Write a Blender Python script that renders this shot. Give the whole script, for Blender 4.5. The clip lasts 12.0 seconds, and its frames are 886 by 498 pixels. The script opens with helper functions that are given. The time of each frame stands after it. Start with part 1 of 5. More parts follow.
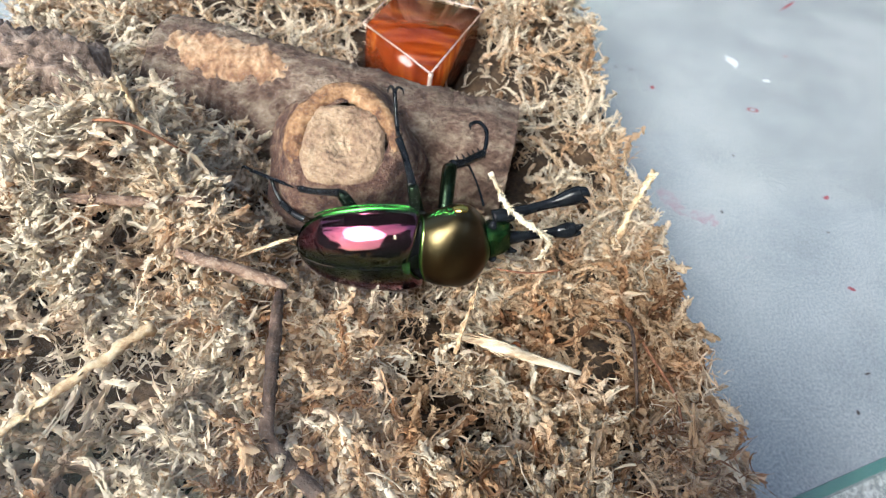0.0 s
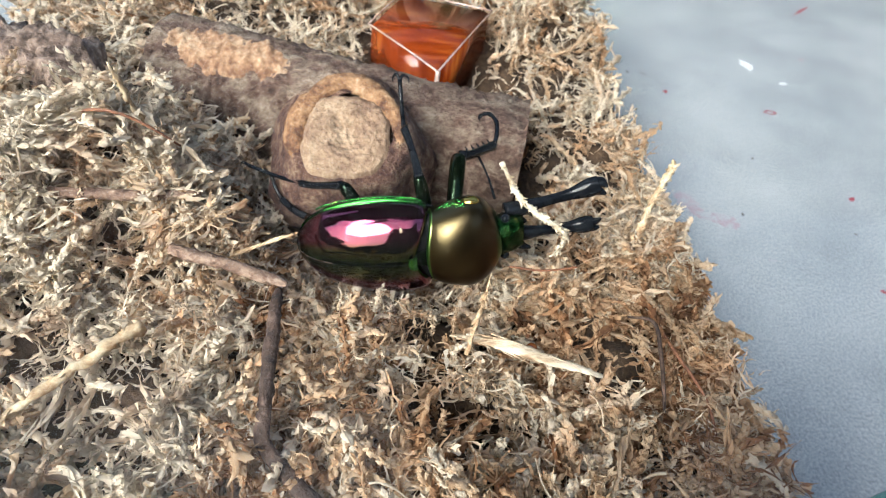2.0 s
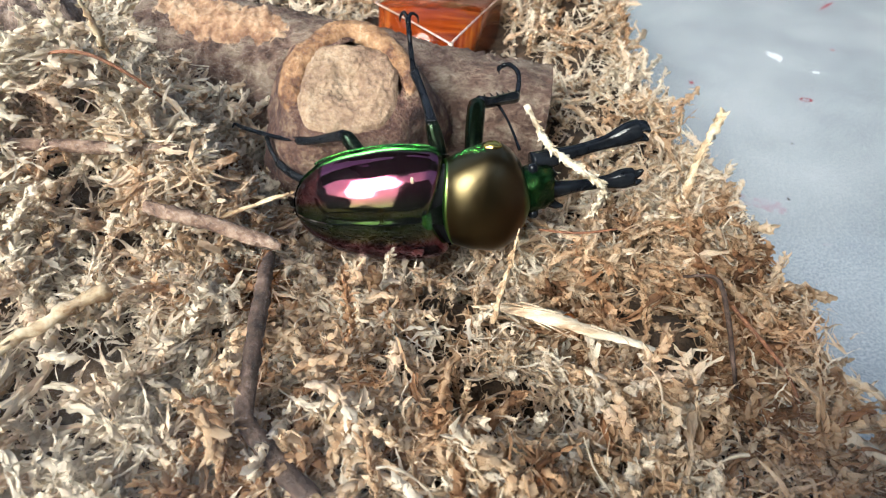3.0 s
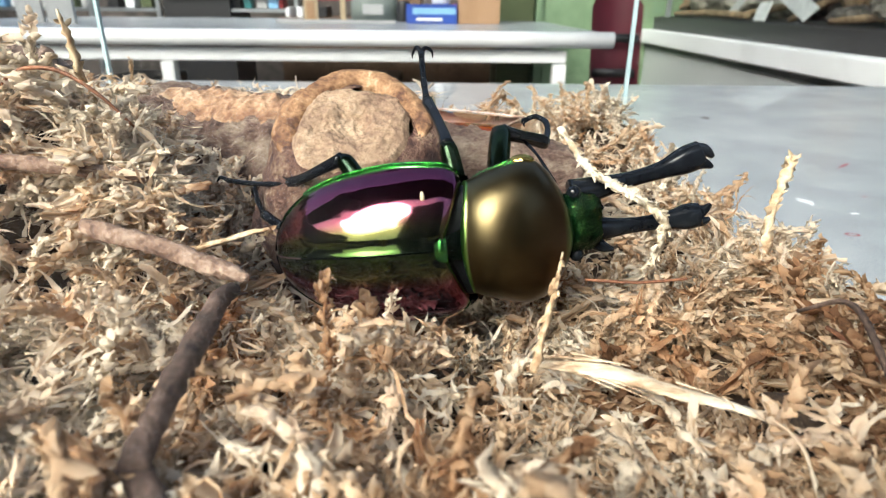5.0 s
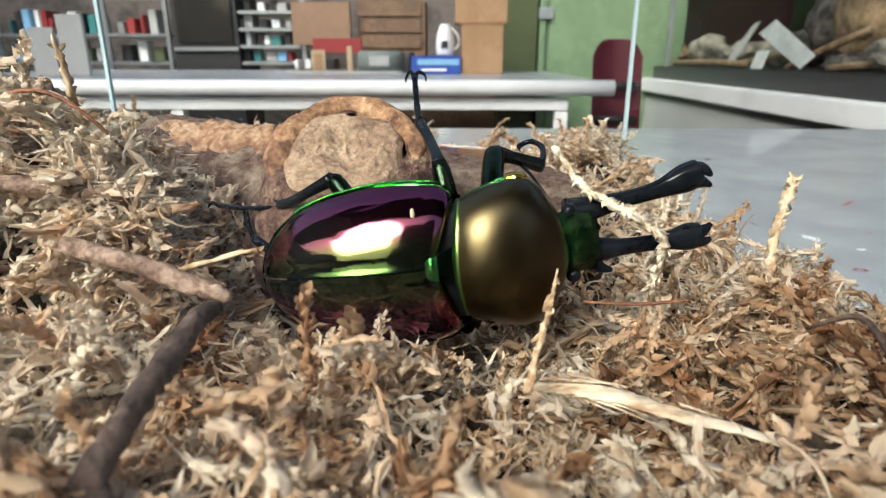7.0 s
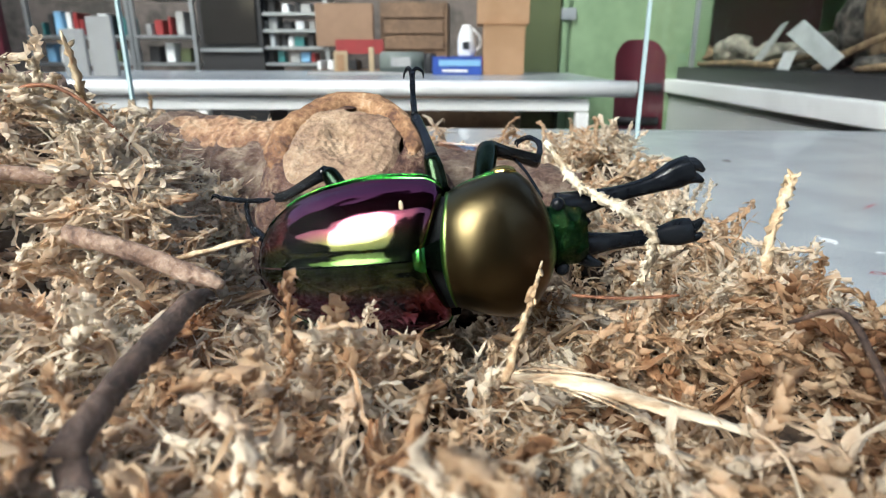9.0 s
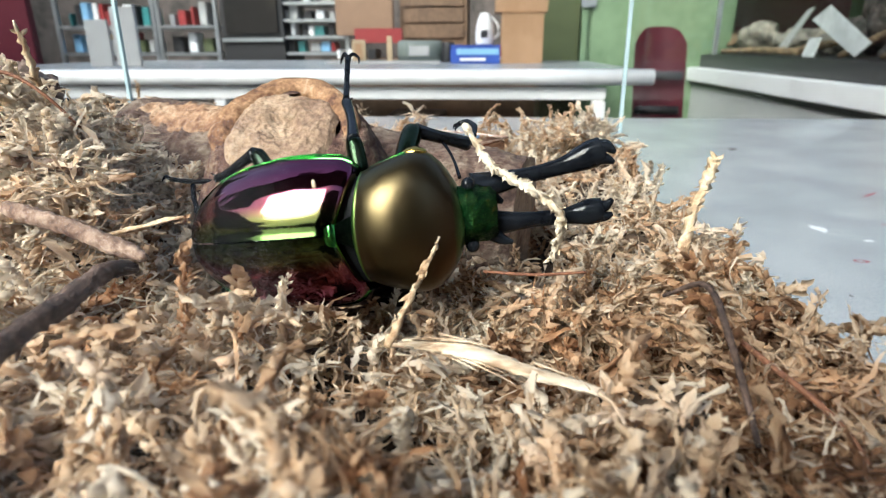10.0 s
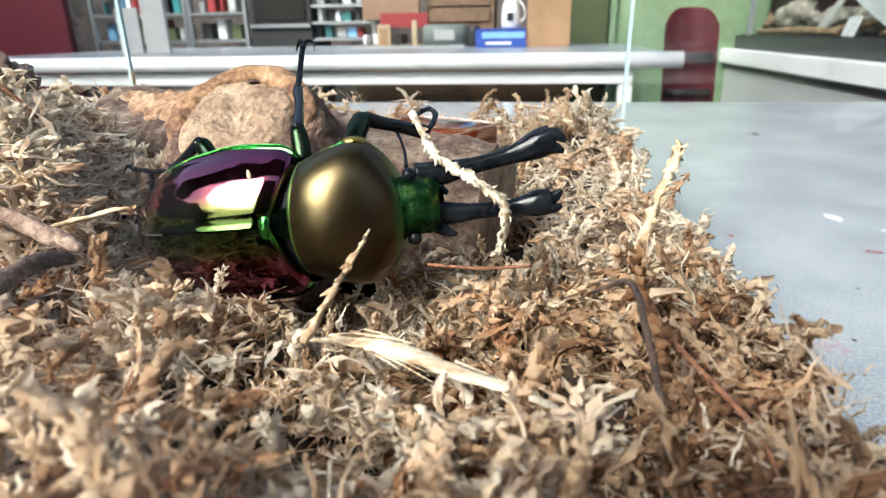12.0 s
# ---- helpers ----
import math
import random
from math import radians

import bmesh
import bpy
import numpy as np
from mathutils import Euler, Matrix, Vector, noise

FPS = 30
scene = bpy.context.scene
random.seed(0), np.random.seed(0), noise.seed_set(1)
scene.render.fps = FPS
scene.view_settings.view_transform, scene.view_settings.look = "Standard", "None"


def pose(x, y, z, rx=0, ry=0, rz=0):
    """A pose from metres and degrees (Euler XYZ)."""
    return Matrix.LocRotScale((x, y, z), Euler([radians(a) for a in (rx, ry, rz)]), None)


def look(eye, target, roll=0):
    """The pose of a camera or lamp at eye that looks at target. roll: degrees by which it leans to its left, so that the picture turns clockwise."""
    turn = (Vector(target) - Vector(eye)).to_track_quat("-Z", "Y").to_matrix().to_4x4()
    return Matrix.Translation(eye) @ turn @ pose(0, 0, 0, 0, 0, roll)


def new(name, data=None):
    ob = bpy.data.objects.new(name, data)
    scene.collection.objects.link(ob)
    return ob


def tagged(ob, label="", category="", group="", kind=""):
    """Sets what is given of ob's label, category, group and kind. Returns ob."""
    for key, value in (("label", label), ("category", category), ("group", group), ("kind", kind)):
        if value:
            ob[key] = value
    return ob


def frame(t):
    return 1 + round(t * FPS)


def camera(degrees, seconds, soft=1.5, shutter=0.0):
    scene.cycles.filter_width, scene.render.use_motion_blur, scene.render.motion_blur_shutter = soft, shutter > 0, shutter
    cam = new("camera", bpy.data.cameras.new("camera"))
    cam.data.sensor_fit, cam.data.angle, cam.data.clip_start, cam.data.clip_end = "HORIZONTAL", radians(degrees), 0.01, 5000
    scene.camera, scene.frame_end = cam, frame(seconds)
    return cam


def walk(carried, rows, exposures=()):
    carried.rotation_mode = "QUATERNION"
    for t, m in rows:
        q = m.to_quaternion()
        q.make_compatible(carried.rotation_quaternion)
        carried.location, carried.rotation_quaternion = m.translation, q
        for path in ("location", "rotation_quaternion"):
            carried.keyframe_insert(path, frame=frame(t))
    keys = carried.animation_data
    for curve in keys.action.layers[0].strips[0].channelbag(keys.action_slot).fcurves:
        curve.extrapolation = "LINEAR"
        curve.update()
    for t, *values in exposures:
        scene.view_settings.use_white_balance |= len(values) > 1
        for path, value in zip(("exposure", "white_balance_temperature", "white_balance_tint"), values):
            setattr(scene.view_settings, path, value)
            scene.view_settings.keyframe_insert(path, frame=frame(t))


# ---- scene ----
cam = camera(73.8, 12.0, soft=1.1)
# seconds, eye, target (centimetres), roll
PATH = [
    (0, (-0.458, -1.153, 13.578), (-0.231, 0.165, 12.092), 11.2),
    (0.5, (-0.479, -1.148, 13.611), (-0.253, 0.171, 12.125), 11.2),
    (1, (-0.517, -1.168, 13.663), (-0.291, 0.158, 12.183), 11.2),
    (1.5, (-0.42, -1.156, 13.602), (-0.202, 0.189, 12.138), 10.6),
    (2, (-0.328, -1.058, 12.68), (-0.139, 0.318, 11.24), 9.2),
    (2.5, (-0.277, -0.955, 11.736), (-0.119, 0.461, 10.332), 7.4),
    (2.7, (-0.196, -0.949, 11.289), (-0.047, 0.486, 9.904), 6.8),
    (4.3, (-0.033, -0.534, 7.94), (0.007, 1.213, 6.967), 3.2),
    (4.5, (-0.017, -0.445, 7.784), (0.02, 1.351, 6.906), 3.4),
    (5, (0.105, -0.383, 7.259), (0.132, 1.463, 6.492), 3.5),
    (5.5, (0.215, -0.302, 7.234), (0.25, 1.574, 6.541), 3.7),
    (6, (0.177, -0.28, 7.165), (0.197, 1.615, 6.527), 3.7),
    (6.5, (0.258, -0.282, 6.922), (0.268, 1.616, 6.291), 3.1),
    (7, (0.303, -0.269, 6.859), (0.303, 1.632, 6.238), 3.0),
    (9, (0.715, -0.404, 6.807), (0.645, 1.496, 6.186), 3.0),
    (9.5, (1.462, -0.649, 6.8), (1.35, 1.243, 6.162), 3.0),
    (10, (2.192, -0.724, 6.834), (2.051, 1.16, 6.177), 2.7),
    (10.5, (2.653, -0.567, 6.843), (2.502, 1.314, 6.183), 2.6),
    (11, (2.89, -0.419, 6.822), (2.732, 1.462, 6.16), 2.5),
    (11.5, (3.017, -0.323, 6.815), (2.824, 1.542, 6.12), 2.4),
    (12, (3.332, -0.361, 6.891), (3.099, 1.496, 6.185), 2.0),
]
CM = 0.01
cam.data.dof.use_dof = True
cam.data.dof.focus_distance = 0.097
cam.data.dof.aperture_fstop = 42.0
# the path is given in the moss's own axes, which lean by 2.8 degrees
LEVEL = Matrix.Translation((0.003, 0, 0.069)) @ Matrix.Rotation(radians(2.8), 4, "Y") @ Matrix.Translation((-0.003, 0, -0.069))
walk(cam, [(t, LEVEL @ look(Vector(e) * CM, Vector(g) * CM, roll)) for t, e, g, roll in PATH],
     [(0.0, 1.2, 6250, 10), (2.5, 1.15, 6250, 10), (4.5, 1.33, 6550, 10), (5.5, 1.16, 6550, 10), (6.5, 0.9, 6550, 10), (7.0, 0.9, 6550, 10), (9.0, 1.06, 6250, 10), (10.0, 1.17, 6250, 10), (12.0, 1.4, 6300, 10)])

# ---- light: an open-fronted shop under a bright hazy sky ----
world = bpy.data.worlds.new("sky")
scene.world = world
world.use_nodes = True
wn = world.node_tree.nodes
sky = wn.new("ShaderNodeTexSky")
sky.sky_type, sky.sun_disc = "NISHITA", False
sky.sun_elevation, sky.sun_rotation = radians(40), radians(-145)
sky.dust_density, sky.air_density = 4.0, 1.2
wn["Background"].inputs["Strength"].default_value = 0.145
world.node_tree.links.new(sky.outputs["Color"], wn["Background"].inputs["Color"])
sun_data = bpy.data.lights.new("sun", "SUN")
sun_data.energy, sun_data.angle, sun_data.color = 2.7, radians(34), (1.0, 0.985, 0.965)
sun = new("sun", sun_data)
sun.matrix_basis = look((-0.44, -0.62, 0.65), (0, 0, 0))


# ---- materials ----
def material(name):
    m = bpy.data.materials.new(name)
    m.use_nodes = True
    n, l = m.node_tree.nodes, m.node_tree.links
    return m, n, l, n["Principled BSDF"]


def ramp(n, stops):
    r = n.new("ShaderNodeValToRGB")
    el = r.color_ramp.elements
    while len(el) < len(stops):
        el.new(0.5)
    for e, (p, c) in zip(el, stops):
        e.position, e.color = p, (*c, 1)
    return r


def noisy(name, stops, scale, rough=0.7, bump=0.0, fine=8.0, metal=0.0, stretch=(1, 1, 1), spec=0.5, dist=0.002, coat=0.0):
    """A surface with colour variation at two scales and fine relief."""
    m, n, l, p = material(name)
    co = n.new("ShaderNodeTexCoord")
    mp = n.new("ShaderNodeMapping")
    mp.inputs["Scale"].default_value = stretch
    l.new(co.outputs["Object"], mp.inputs["Vector"])
    a, b = n.new("ShaderNodeTexNoise"), n.new("ShaderNodeTexNoise")
    a.inputs["Scale"].default_value, b.inputs["Scale"].default_value = scale, scale * fine
    a.inputs["Detail"].default_value = b.inputs["Detail"].default_value = 8
    a.inputs["Roughness"].default_value = b.inputs["Roughness"].default_value = 0.6
    l.new(mp.outputs["Vector"], a.inputs["Vector"]), l.new(mp.outputs["Vector"], b.inputs["Vector"])
    mix = n.new("ShaderNodeMath")
    mix.operation = "MULTIPLY_ADD"
    mix.inputs[1].default_value = 0.35
    l.new(b.outputs["Fac"], mix.inputs[0])
    sc = n.new("ShaderNodeMath")
    sc.operation = "MULTIPLY"
    sc.inputs[1].default_value = 0.65
    l.new(a.outputs["Fac"], sc.inputs[0]), l.new(sc.outputs[0], mix.inputs[2])
    r = ramp(n, stops)
    wide = n.new("ShaderNodeMath")
    wide.operation, wide.inputs[1].default_value, wide.inputs[2].default_value = "MULTIPLY_ADD", 2.0, -0.5
    l.new(mix.outputs[0], wide.inputs[0])
    l.new(wide.outputs[0], r.inputs["Fac"]), l.new(r.outputs["Color"], p.inputs["Base Color"])
    p.inputs["Roughness"].default_value, p.inputs["Metallic"].default_value = rough, metal
    p.inputs["Specular IOR Level"].default_value, p.inputs["Coat Weight"].default_value = spec, coat
    if bump:
        bp = n.new("ShaderNodeBump")
        bp.inputs["Strength"].default_value, bp.inputs["Distance"].default_value = bump, dist
        l.new(mix.outputs[0], bp.inputs["Height"]), l.new(bp.outputs["Normal"], p.inputs["Normal"])
    return m


def plain(name, c, rough=0.5, metal=0.0, spec=0.5):
    d = tuple(x * 0.86 for x in c)
    return noisy(name, [(0.35, d), (0.65, c)], 6, rough, metal=metal, spec=spec)


def pane_glass(name, tint):
    """Thin clear glass: seen through, with gloss that grows at a slant."""
    m, n, l, p = material(name)
    n.remove(p)
    tr, gl, mx, lw = (n.new("ShaderNode" + k) for k in ("BsdfTransparent", "BsdfGlossy", "MixShader", "LayerWeight"))
    tr.inputs["Color"].default_value = (*tint, 1)
    gl.inputs["Roughness"].default_value = 0.015
    lw.inputs["Blend"].default_value = 0.5
    pw, ad = n.new("ShaderNodeMath"), n.new("ShaderNodeMath")
    pw.operation, ad.operation = "POWER", "MULTIPLY_ADD"
    pw.inputs[1].default_value = 5.0
    ad.inputs[1].default_value, ad.inputs[2].default_value = 0.14, 0.006
    l.new(lw.outputs["Facing"], pw.inputs[0]), l.new(pw.outputs[0], ad.inputs[0]), l.new(ad.outputs[0], mx.inputs[0])
    l.new(tr.outputs[0], mx.inputs[1]), l.new(gl.outputs[0], mx.inputs[2])
    l.new(mx.outputs[0], n["Material Output"].inputs["Surface"])
    return m


def by_uv(name, axis, stops, rough, metal=1.0, wear=0.02, bump=0.0, scale=60.0, dist=0.001):
    """A shell whose colour changes across it."""
    m, n, l, p = material(name)
    uv, sep, nz, ad = n.new("ShaderNodeUVMap"), n.new("ShaderNodeSeparateXYZ"), n.new("ShaderNodeTexNoise"), n.new("ShaderNodeMath")
    co = n.new("ShaderNodeTexCoord")
    l.new(co.outputs["Object"], nz.inputs["Vector"])
    l.new(uv.outputs[0], sep.inputs[0])
    nz.inputs["Scale"].default_value, nz.inputs["Detail"].default_value = scale, 4
    ad.operation, ad.inputs[1].default_value = "MULTIPLY_ADD", wear
    l.new(nz.outputs["Fac"], ad.inputs[0]), l.new(sep.outputs["X" if axis == "u" else "Y"], ad.inputs[2])
    r = ramp(n, stops)
    l.new(ad.outputs[0], r.inputs["Fac"]), l.new(r.outputs["Color"], p.inputs["Base Color"])
    p.inputs["Metallic"].default_value, p.inputs["Roughness"].default_value = metal, rough
    if bump:
        bp = n.new("ShaderNodeBump")
        bp.inputs["Strength"].default_value, bp.inputs["Distance"].default_value = bump, dist
        l.new(nz.outputs["Fac"], bp.inputs["Height"]), l.new(bp.outputs["Normal"], p.inputs["Normal"])
    return m


def strand_material():
    """Dried moss: each shoot has a tone of its own, from rust to cream, with light and shade by place put in."""
    m, n, l, p = material("dried_moss")
    at = n.new("ShaderNodeAttribute")
    at.attribute_name = "tone"
    co, nz = n.new("ShaderNodeTexCoord"), n.new("ShaderNodeTexNoise")
    nz.inputs["Scale"].default_value, nz.inputs["Detail"].default_value = 900, 3
    l.new(co.outputs["Object"], nz.inputs["Vector"])
    ad = n.new("ShaderNodeMath")
    ad.operation, ad.inputs[1].default_value = "MULTIPLY_ADD", 0.22
    l.new(nz.outputs["Fac"], ad.inputs[0]), l.new(at.outputs["Fac"], ad.inputs[2])
    r = ramp(n, [(0.05, (0.10, 0.051, 0.028)), (0.22, (0.29, 0.150, 0.076)), (0.40, (0.45, 0.290, 0.168)), (0.60, (0.58, 0.425, 0.278)), (0.82, (0.69, 0.548, 0.392)), (1.0, (0.75, 0.665, 0.535))])
    l.new(ad.outputs[0], r.inputs["Fac"])
    rust, mixc = n.new("ShaderNodeTexNoise"), n.new("ShaderNodeMix")
    rust.inputs["Scale"].default_value, rust.inputs["Detail"].default_value = 110, 4
    l.new(co.outputs["Object"], rust.inputs["Vector"])
    rr = ramp(n, [(0.5, (0, 0, 0)), (0.7, (0.5, 0.5, 0.5))])
    l.new(rust.outputs["Fac"], rr.inputs["Fac"])
    mixc.data_type, mixc.blend_type = "RGBA", "MULTIPLY"
    l.new(rr.outputs["Color"], mixc.inputs["Factor"]), l.new(r.outputs["Color"], mixc.inputs["A"])
    mixc.inputs["B"].default_value = (0.96, 0.66, 0.45, 1)
    l.new(mixc.outputs["Result"], p.inputs["Base Color"])
    p.inputs["Roughness"].default_value, p.inputs["Specular IOR Level"].default_value = 0.85, 0.2
    crumple, bp = n.new("ShaderNodeTexNoise"), n.new("ShaderNodeBump")
    crumple.inputs["Scale"].default_value, crumple.inputs["Detail"].default_value = 1500, 3
    l.new(co.outputs["Object"], crumple.inputs["Vector"]), l.new(crumple.outputs["Fac"], bp.inputs["Height"])
    bp.inputs["Strength"].default_value, bp.inputs["Distance"].default_value = 0.5, 0.0003
    l.new(bp.outputs["Normal"], p.inputs["Normal"])
    tl, mx = n.new("ShaderNodeBsdfTranslucent"), n.new("ShaderNodeMixShader")
    l.new(mixc.outputs["Result"], tl.inputs["Color"])
    mx.inputs[0].default_value = 0.45
    l.new(p.outputs[0], mx.inputs[1]), l.new(tl.outputs[0], mx.inputs[2])
    l.new(mx.outputs[0], n["Material Output"].inputs["Surface"])
    return m


MOSS = strand_material()
TABLE = noisy("grey_sheet", [(0.28, (0.25, 0.275, 0.295)), (0.5, (0.38, 0.405, 0.425)), (0.72, (0.54, 0.56, 0.57))], 1300, 0.45, 0.2, 0.02, dist=0.0003, coat=0.5)
TERRAZZO = noisy("speckled_counter", [(0.4, (0.30, 0.32, 0.36)), (0.6, (0.75, 0.77, 0.8))], 700, 0.5)
GLASS = pane_glass("clear_glass", (0.97, 0.985, 0.98))
GLASS_EDGE = plain("green_glass_edge", (0.12, 0.30, 0.26), 0.15)
SILICONE = plain("pale_edge", (0.42, 0.55, 0.58), 0.25)
SOIL = noisy("moss_base", [(0.3, (0.022, 0.014, 0.009)), (0.7, (0.09, 0.055, 0.03))], 120, 0.95, 0.6)
BARK = noisy("bark", [(0.28, (0.055, 0.030, 0.022)), (0.42, (0.115, 0.066, 0.047)), (0.54, (0.175, 0.122, 0.088)), (0.66, (0.24, 0.185, 0.138)), (0.8, (0.34, 0.28, 0.215))], 240, 0.75, 1.0, 5, dist=0.003, stretch=(0.6, 1, 1))


def cracked(name, stops, scale, cells, rough):
    """Dry sawn wood: mottled, with thin dark branching cracks."""
    m = noisy(name, stops, scale, rough, 1.0, 6, dist=0.002)
    n, l = m.node_tree.nodes, m.node_tree.links
    p = n["Principled BSDF"]
    base = p.inputs["Base Color"].links[0].from_socket
    co, wob, add, vo, mx = (n.new("ShaderNode" + k) for k in ("TexCoord", "TexNoise", "MixRGB", "TexVoronoi", "MixRGB"))
    wob.inputs["Scale"].default_value, wob.inputs["Detail"].default_value = cells * 1.5, 5
    l.new(co.outputs["Object"], wob.inputs["Vector"])
    add.blend_type, add.inputs[0].default_value = "ADD", 0.012
    l.new(co.outputs["Object"], add.inputs[1]), l.new(wob.outputs["Color"], add.inputs[2])
    vo.feature = "DISTANCE_TO_EDGE"
    vo.inputs["Scale"].default_value = cells
    l.new(add.outputs[0], vo.inputs["Vector"])
    r = ramp(n, [(0.0, (0.45, 0.36, 0.30)), (0.03, (0.85, 0.82, 0.8)), (0.07, (1, 1, 1))])
    l.new(vo.outputs["Distance"], r.inputs["Fac"])
    mx.blend_type, mx.inputs[0].default_value = "MULTIPLY", 0.8
    l.new(base, mx.inputs[1]), l.new(r.outputs["Color"], mx.inputs[2]), l.new(mx.outputs[0], p.inputs["Base Color"])
    return m


CUTWOOD = cracked("sawn_knot", [(0.25, (0.13, 0.075, 0.045)), (0.4, (0.245, 0.16, 0.105)), (0.56, (0.34, 0.24, 0.155)), (0.75, (0.44, 0.335, 0.235))], 130, 300, 0.8)
SCAR = noisy("bare_wood", [(0.3, (0.17, 0.085, 0.045)), (0.45, (0.31, 0.18, 0.10)), (0.6, (0.43, 0.30, 0.19)), (0.75, (0.55, 0.43, 0.30))], 140, 0.8, 0.8, 6, dist=0.0012)
KNOTBARK = noisy("knot_bark", [(0.28, (0.045, 0.020, 0.018)), (0.42, (0.105, 0.048, 0.036)), (0.55, (0.175, 0.098, 0.066)), (0.68, (0.27, 0.18, 0.12)), (0.8, (0.37, 0.28, 0.20))], 300, 0.75, 1.0, 5, dist=0.004)
SPLINT = noisy("bleached_wood", [(0.3, (0.33, 0.22, 0.13)), (0.46, (0.56, 0.45, 0.31)), (0.7, (0.74, 0.66, 0.52))], 240, 0.75, 0.7, 5, dist=0.0008, stretch=(0.3, 1, 1))
CALLUS = noisy("callus_wood", [(0.32, (0.085, 0.036, 0.02)), (0.47, (0.22, 0.115, 0.055)), (0.6, (0.35, 0.205, 0.105)), (0.72, (0.46, 0.325, 0.21))], 150, 0.8, 1.0, 6, dist=0.0015)
BLACK = noisy("black_shell", [(0.3, (0.004, 0.005, 0.007)), (0.7, (0.010, 0.012, 0.015))], 200, 0.06, 0.03, 4, spec=0.2, dist=0.0002)
DARKTWIG = noisy("dark_twig_bark", [(0.3, (0.022, 0.013, 0.010)), (0.55, (0.075, 0.045, 0.032)), (0.75, (0.16, 0.105, 0.08))], 260, 0.75, 1.0, 5, dist=0.001)
TWIGBARK = noisy("twig_bark", [(0.3, (0.07, 0.038, 0.026)), (0.5, (0.21, 0.13, 0.09)), (0.7, (0.38, 0.28, 0.21))], 260, 0.75, 1.0, 5, dist=0.001)


# ---- building helpers; all shapes are given in centimetres ----
def to_mesh(name, bm, mat, smooth=True):
    bmesh.ops.recalc_face_normals(bm, faces=bm.faces)
    me = bpy.data.meshes.new(name)
    bm.transform(Matrix.Scale(CM, 4))
    bm.to_mesh(me)
    bm.free()
    me.materials.append(mat)
    if smooth:
        me.shade_smooth()
    return me


def thing(name, at, label, category, group="", kind=""):
    ob = new(name)
    ob.empty_display_size = 0.01
    ob.location = Vector(at) * CM
    return tagged(ob, label, category, group, kind)


def base_of(ob):
    p = Vector((0, 0, 0))
    while ob is not None:
        p += ob.location
        ob = ob.parent
    return p


def part(name, bm, mat, parent, label="", smooth=True):
    """One mesh of a thing, given in the place's centimetres."""
    bm.transform(Matrix.Translation(-base_of(parent) / CM))
    ob = new(name, to_mesh(name, bm, mat, smooth))
    ob.parent = parent
    return tagged(ob, label)


def single(name, bm, mat, label, category="", group="", kind="", smooth=True):
    """A thing of one mesh, with its origin at the middle of its base."""
    lo = Vector([min(v.co[i] for v in bm.verts) for i in range(3)])
    hi = Vector([max(v.co[i] for v in bm.verts) for i in range(3)])
    at = Vector(((lo.x + hi.x) / 2, (lo.y + hi.y) / 2, lo.z))
    bm.transform(Matrix.Translation(-at))
    ob = new(name, to_mesh(name, bm, mat, smooth))
    ob.location = at * CM
    return tagged(ob, label, category, group, kind)


def box(x0, y0, z0, x1, y1, z1, bevel=0.0, turn=0.0):
    bm = bmesh.new()
    c = Vector(((x0 + x1) / 2, (y0 + y1) / 2, (z0 + z1) / 2))
    bmesh.ops.create_cube(bm, size=1, matrix=Matrix.Diagonal((x1 - x0, y1 - y0, z1 - z0, 1)))
    if bevel:
        bmesh.ops.bevel(bm, geom=bm.edges[:], offset=bevel, segments=2, affect="EDGES")
    bm.transform(Matrix.Translation(c) @ Matrix.Rotation(radians(turn), 4, "Z"))
    return bm


def prism(pts, z0, z1, bevel=0.0):
    bm = bmesh.new()
    f = bm.faces.new([bm.verts.new((x, y, z0)) for x, y in pts])
    up = bmesh.ops.extrude_face_region(bm, geom=[f])
    bmesh.ops.translate(bm, verts=[v for v in up["geom"] if isinstance(v, bmesh.types.BMVert)], vec=(0, 0, z1 - z0))
    if bevel:
        bmesh.ops.bevel(bm, geom=bm.edges[:], offset=bevel, segments=2, affect="EDGES")
    return bm


def smooth_line(points, per=6):
    """A Catmull-Rom curve through points (any number of columns)."""
    p = np.array(points, float)
    p = np.vstack([2 * p[0] - p[1], p, 2 * p[-1] - p[-2]])
    out = []
    for i in range(1, len(p) - 2):
        for k in range(per):
            t = k / per
            a, b, c, d = p[i - 1:i + 3]
            out.append(0.5 * (2 * b + (c - a) * t + (2 * a - 5 * b + 4 * c - d) * t * t + (3 * b - a - 3 * c + d) * t ** 3))
    out.append(p[-2])
    return np.array(out)


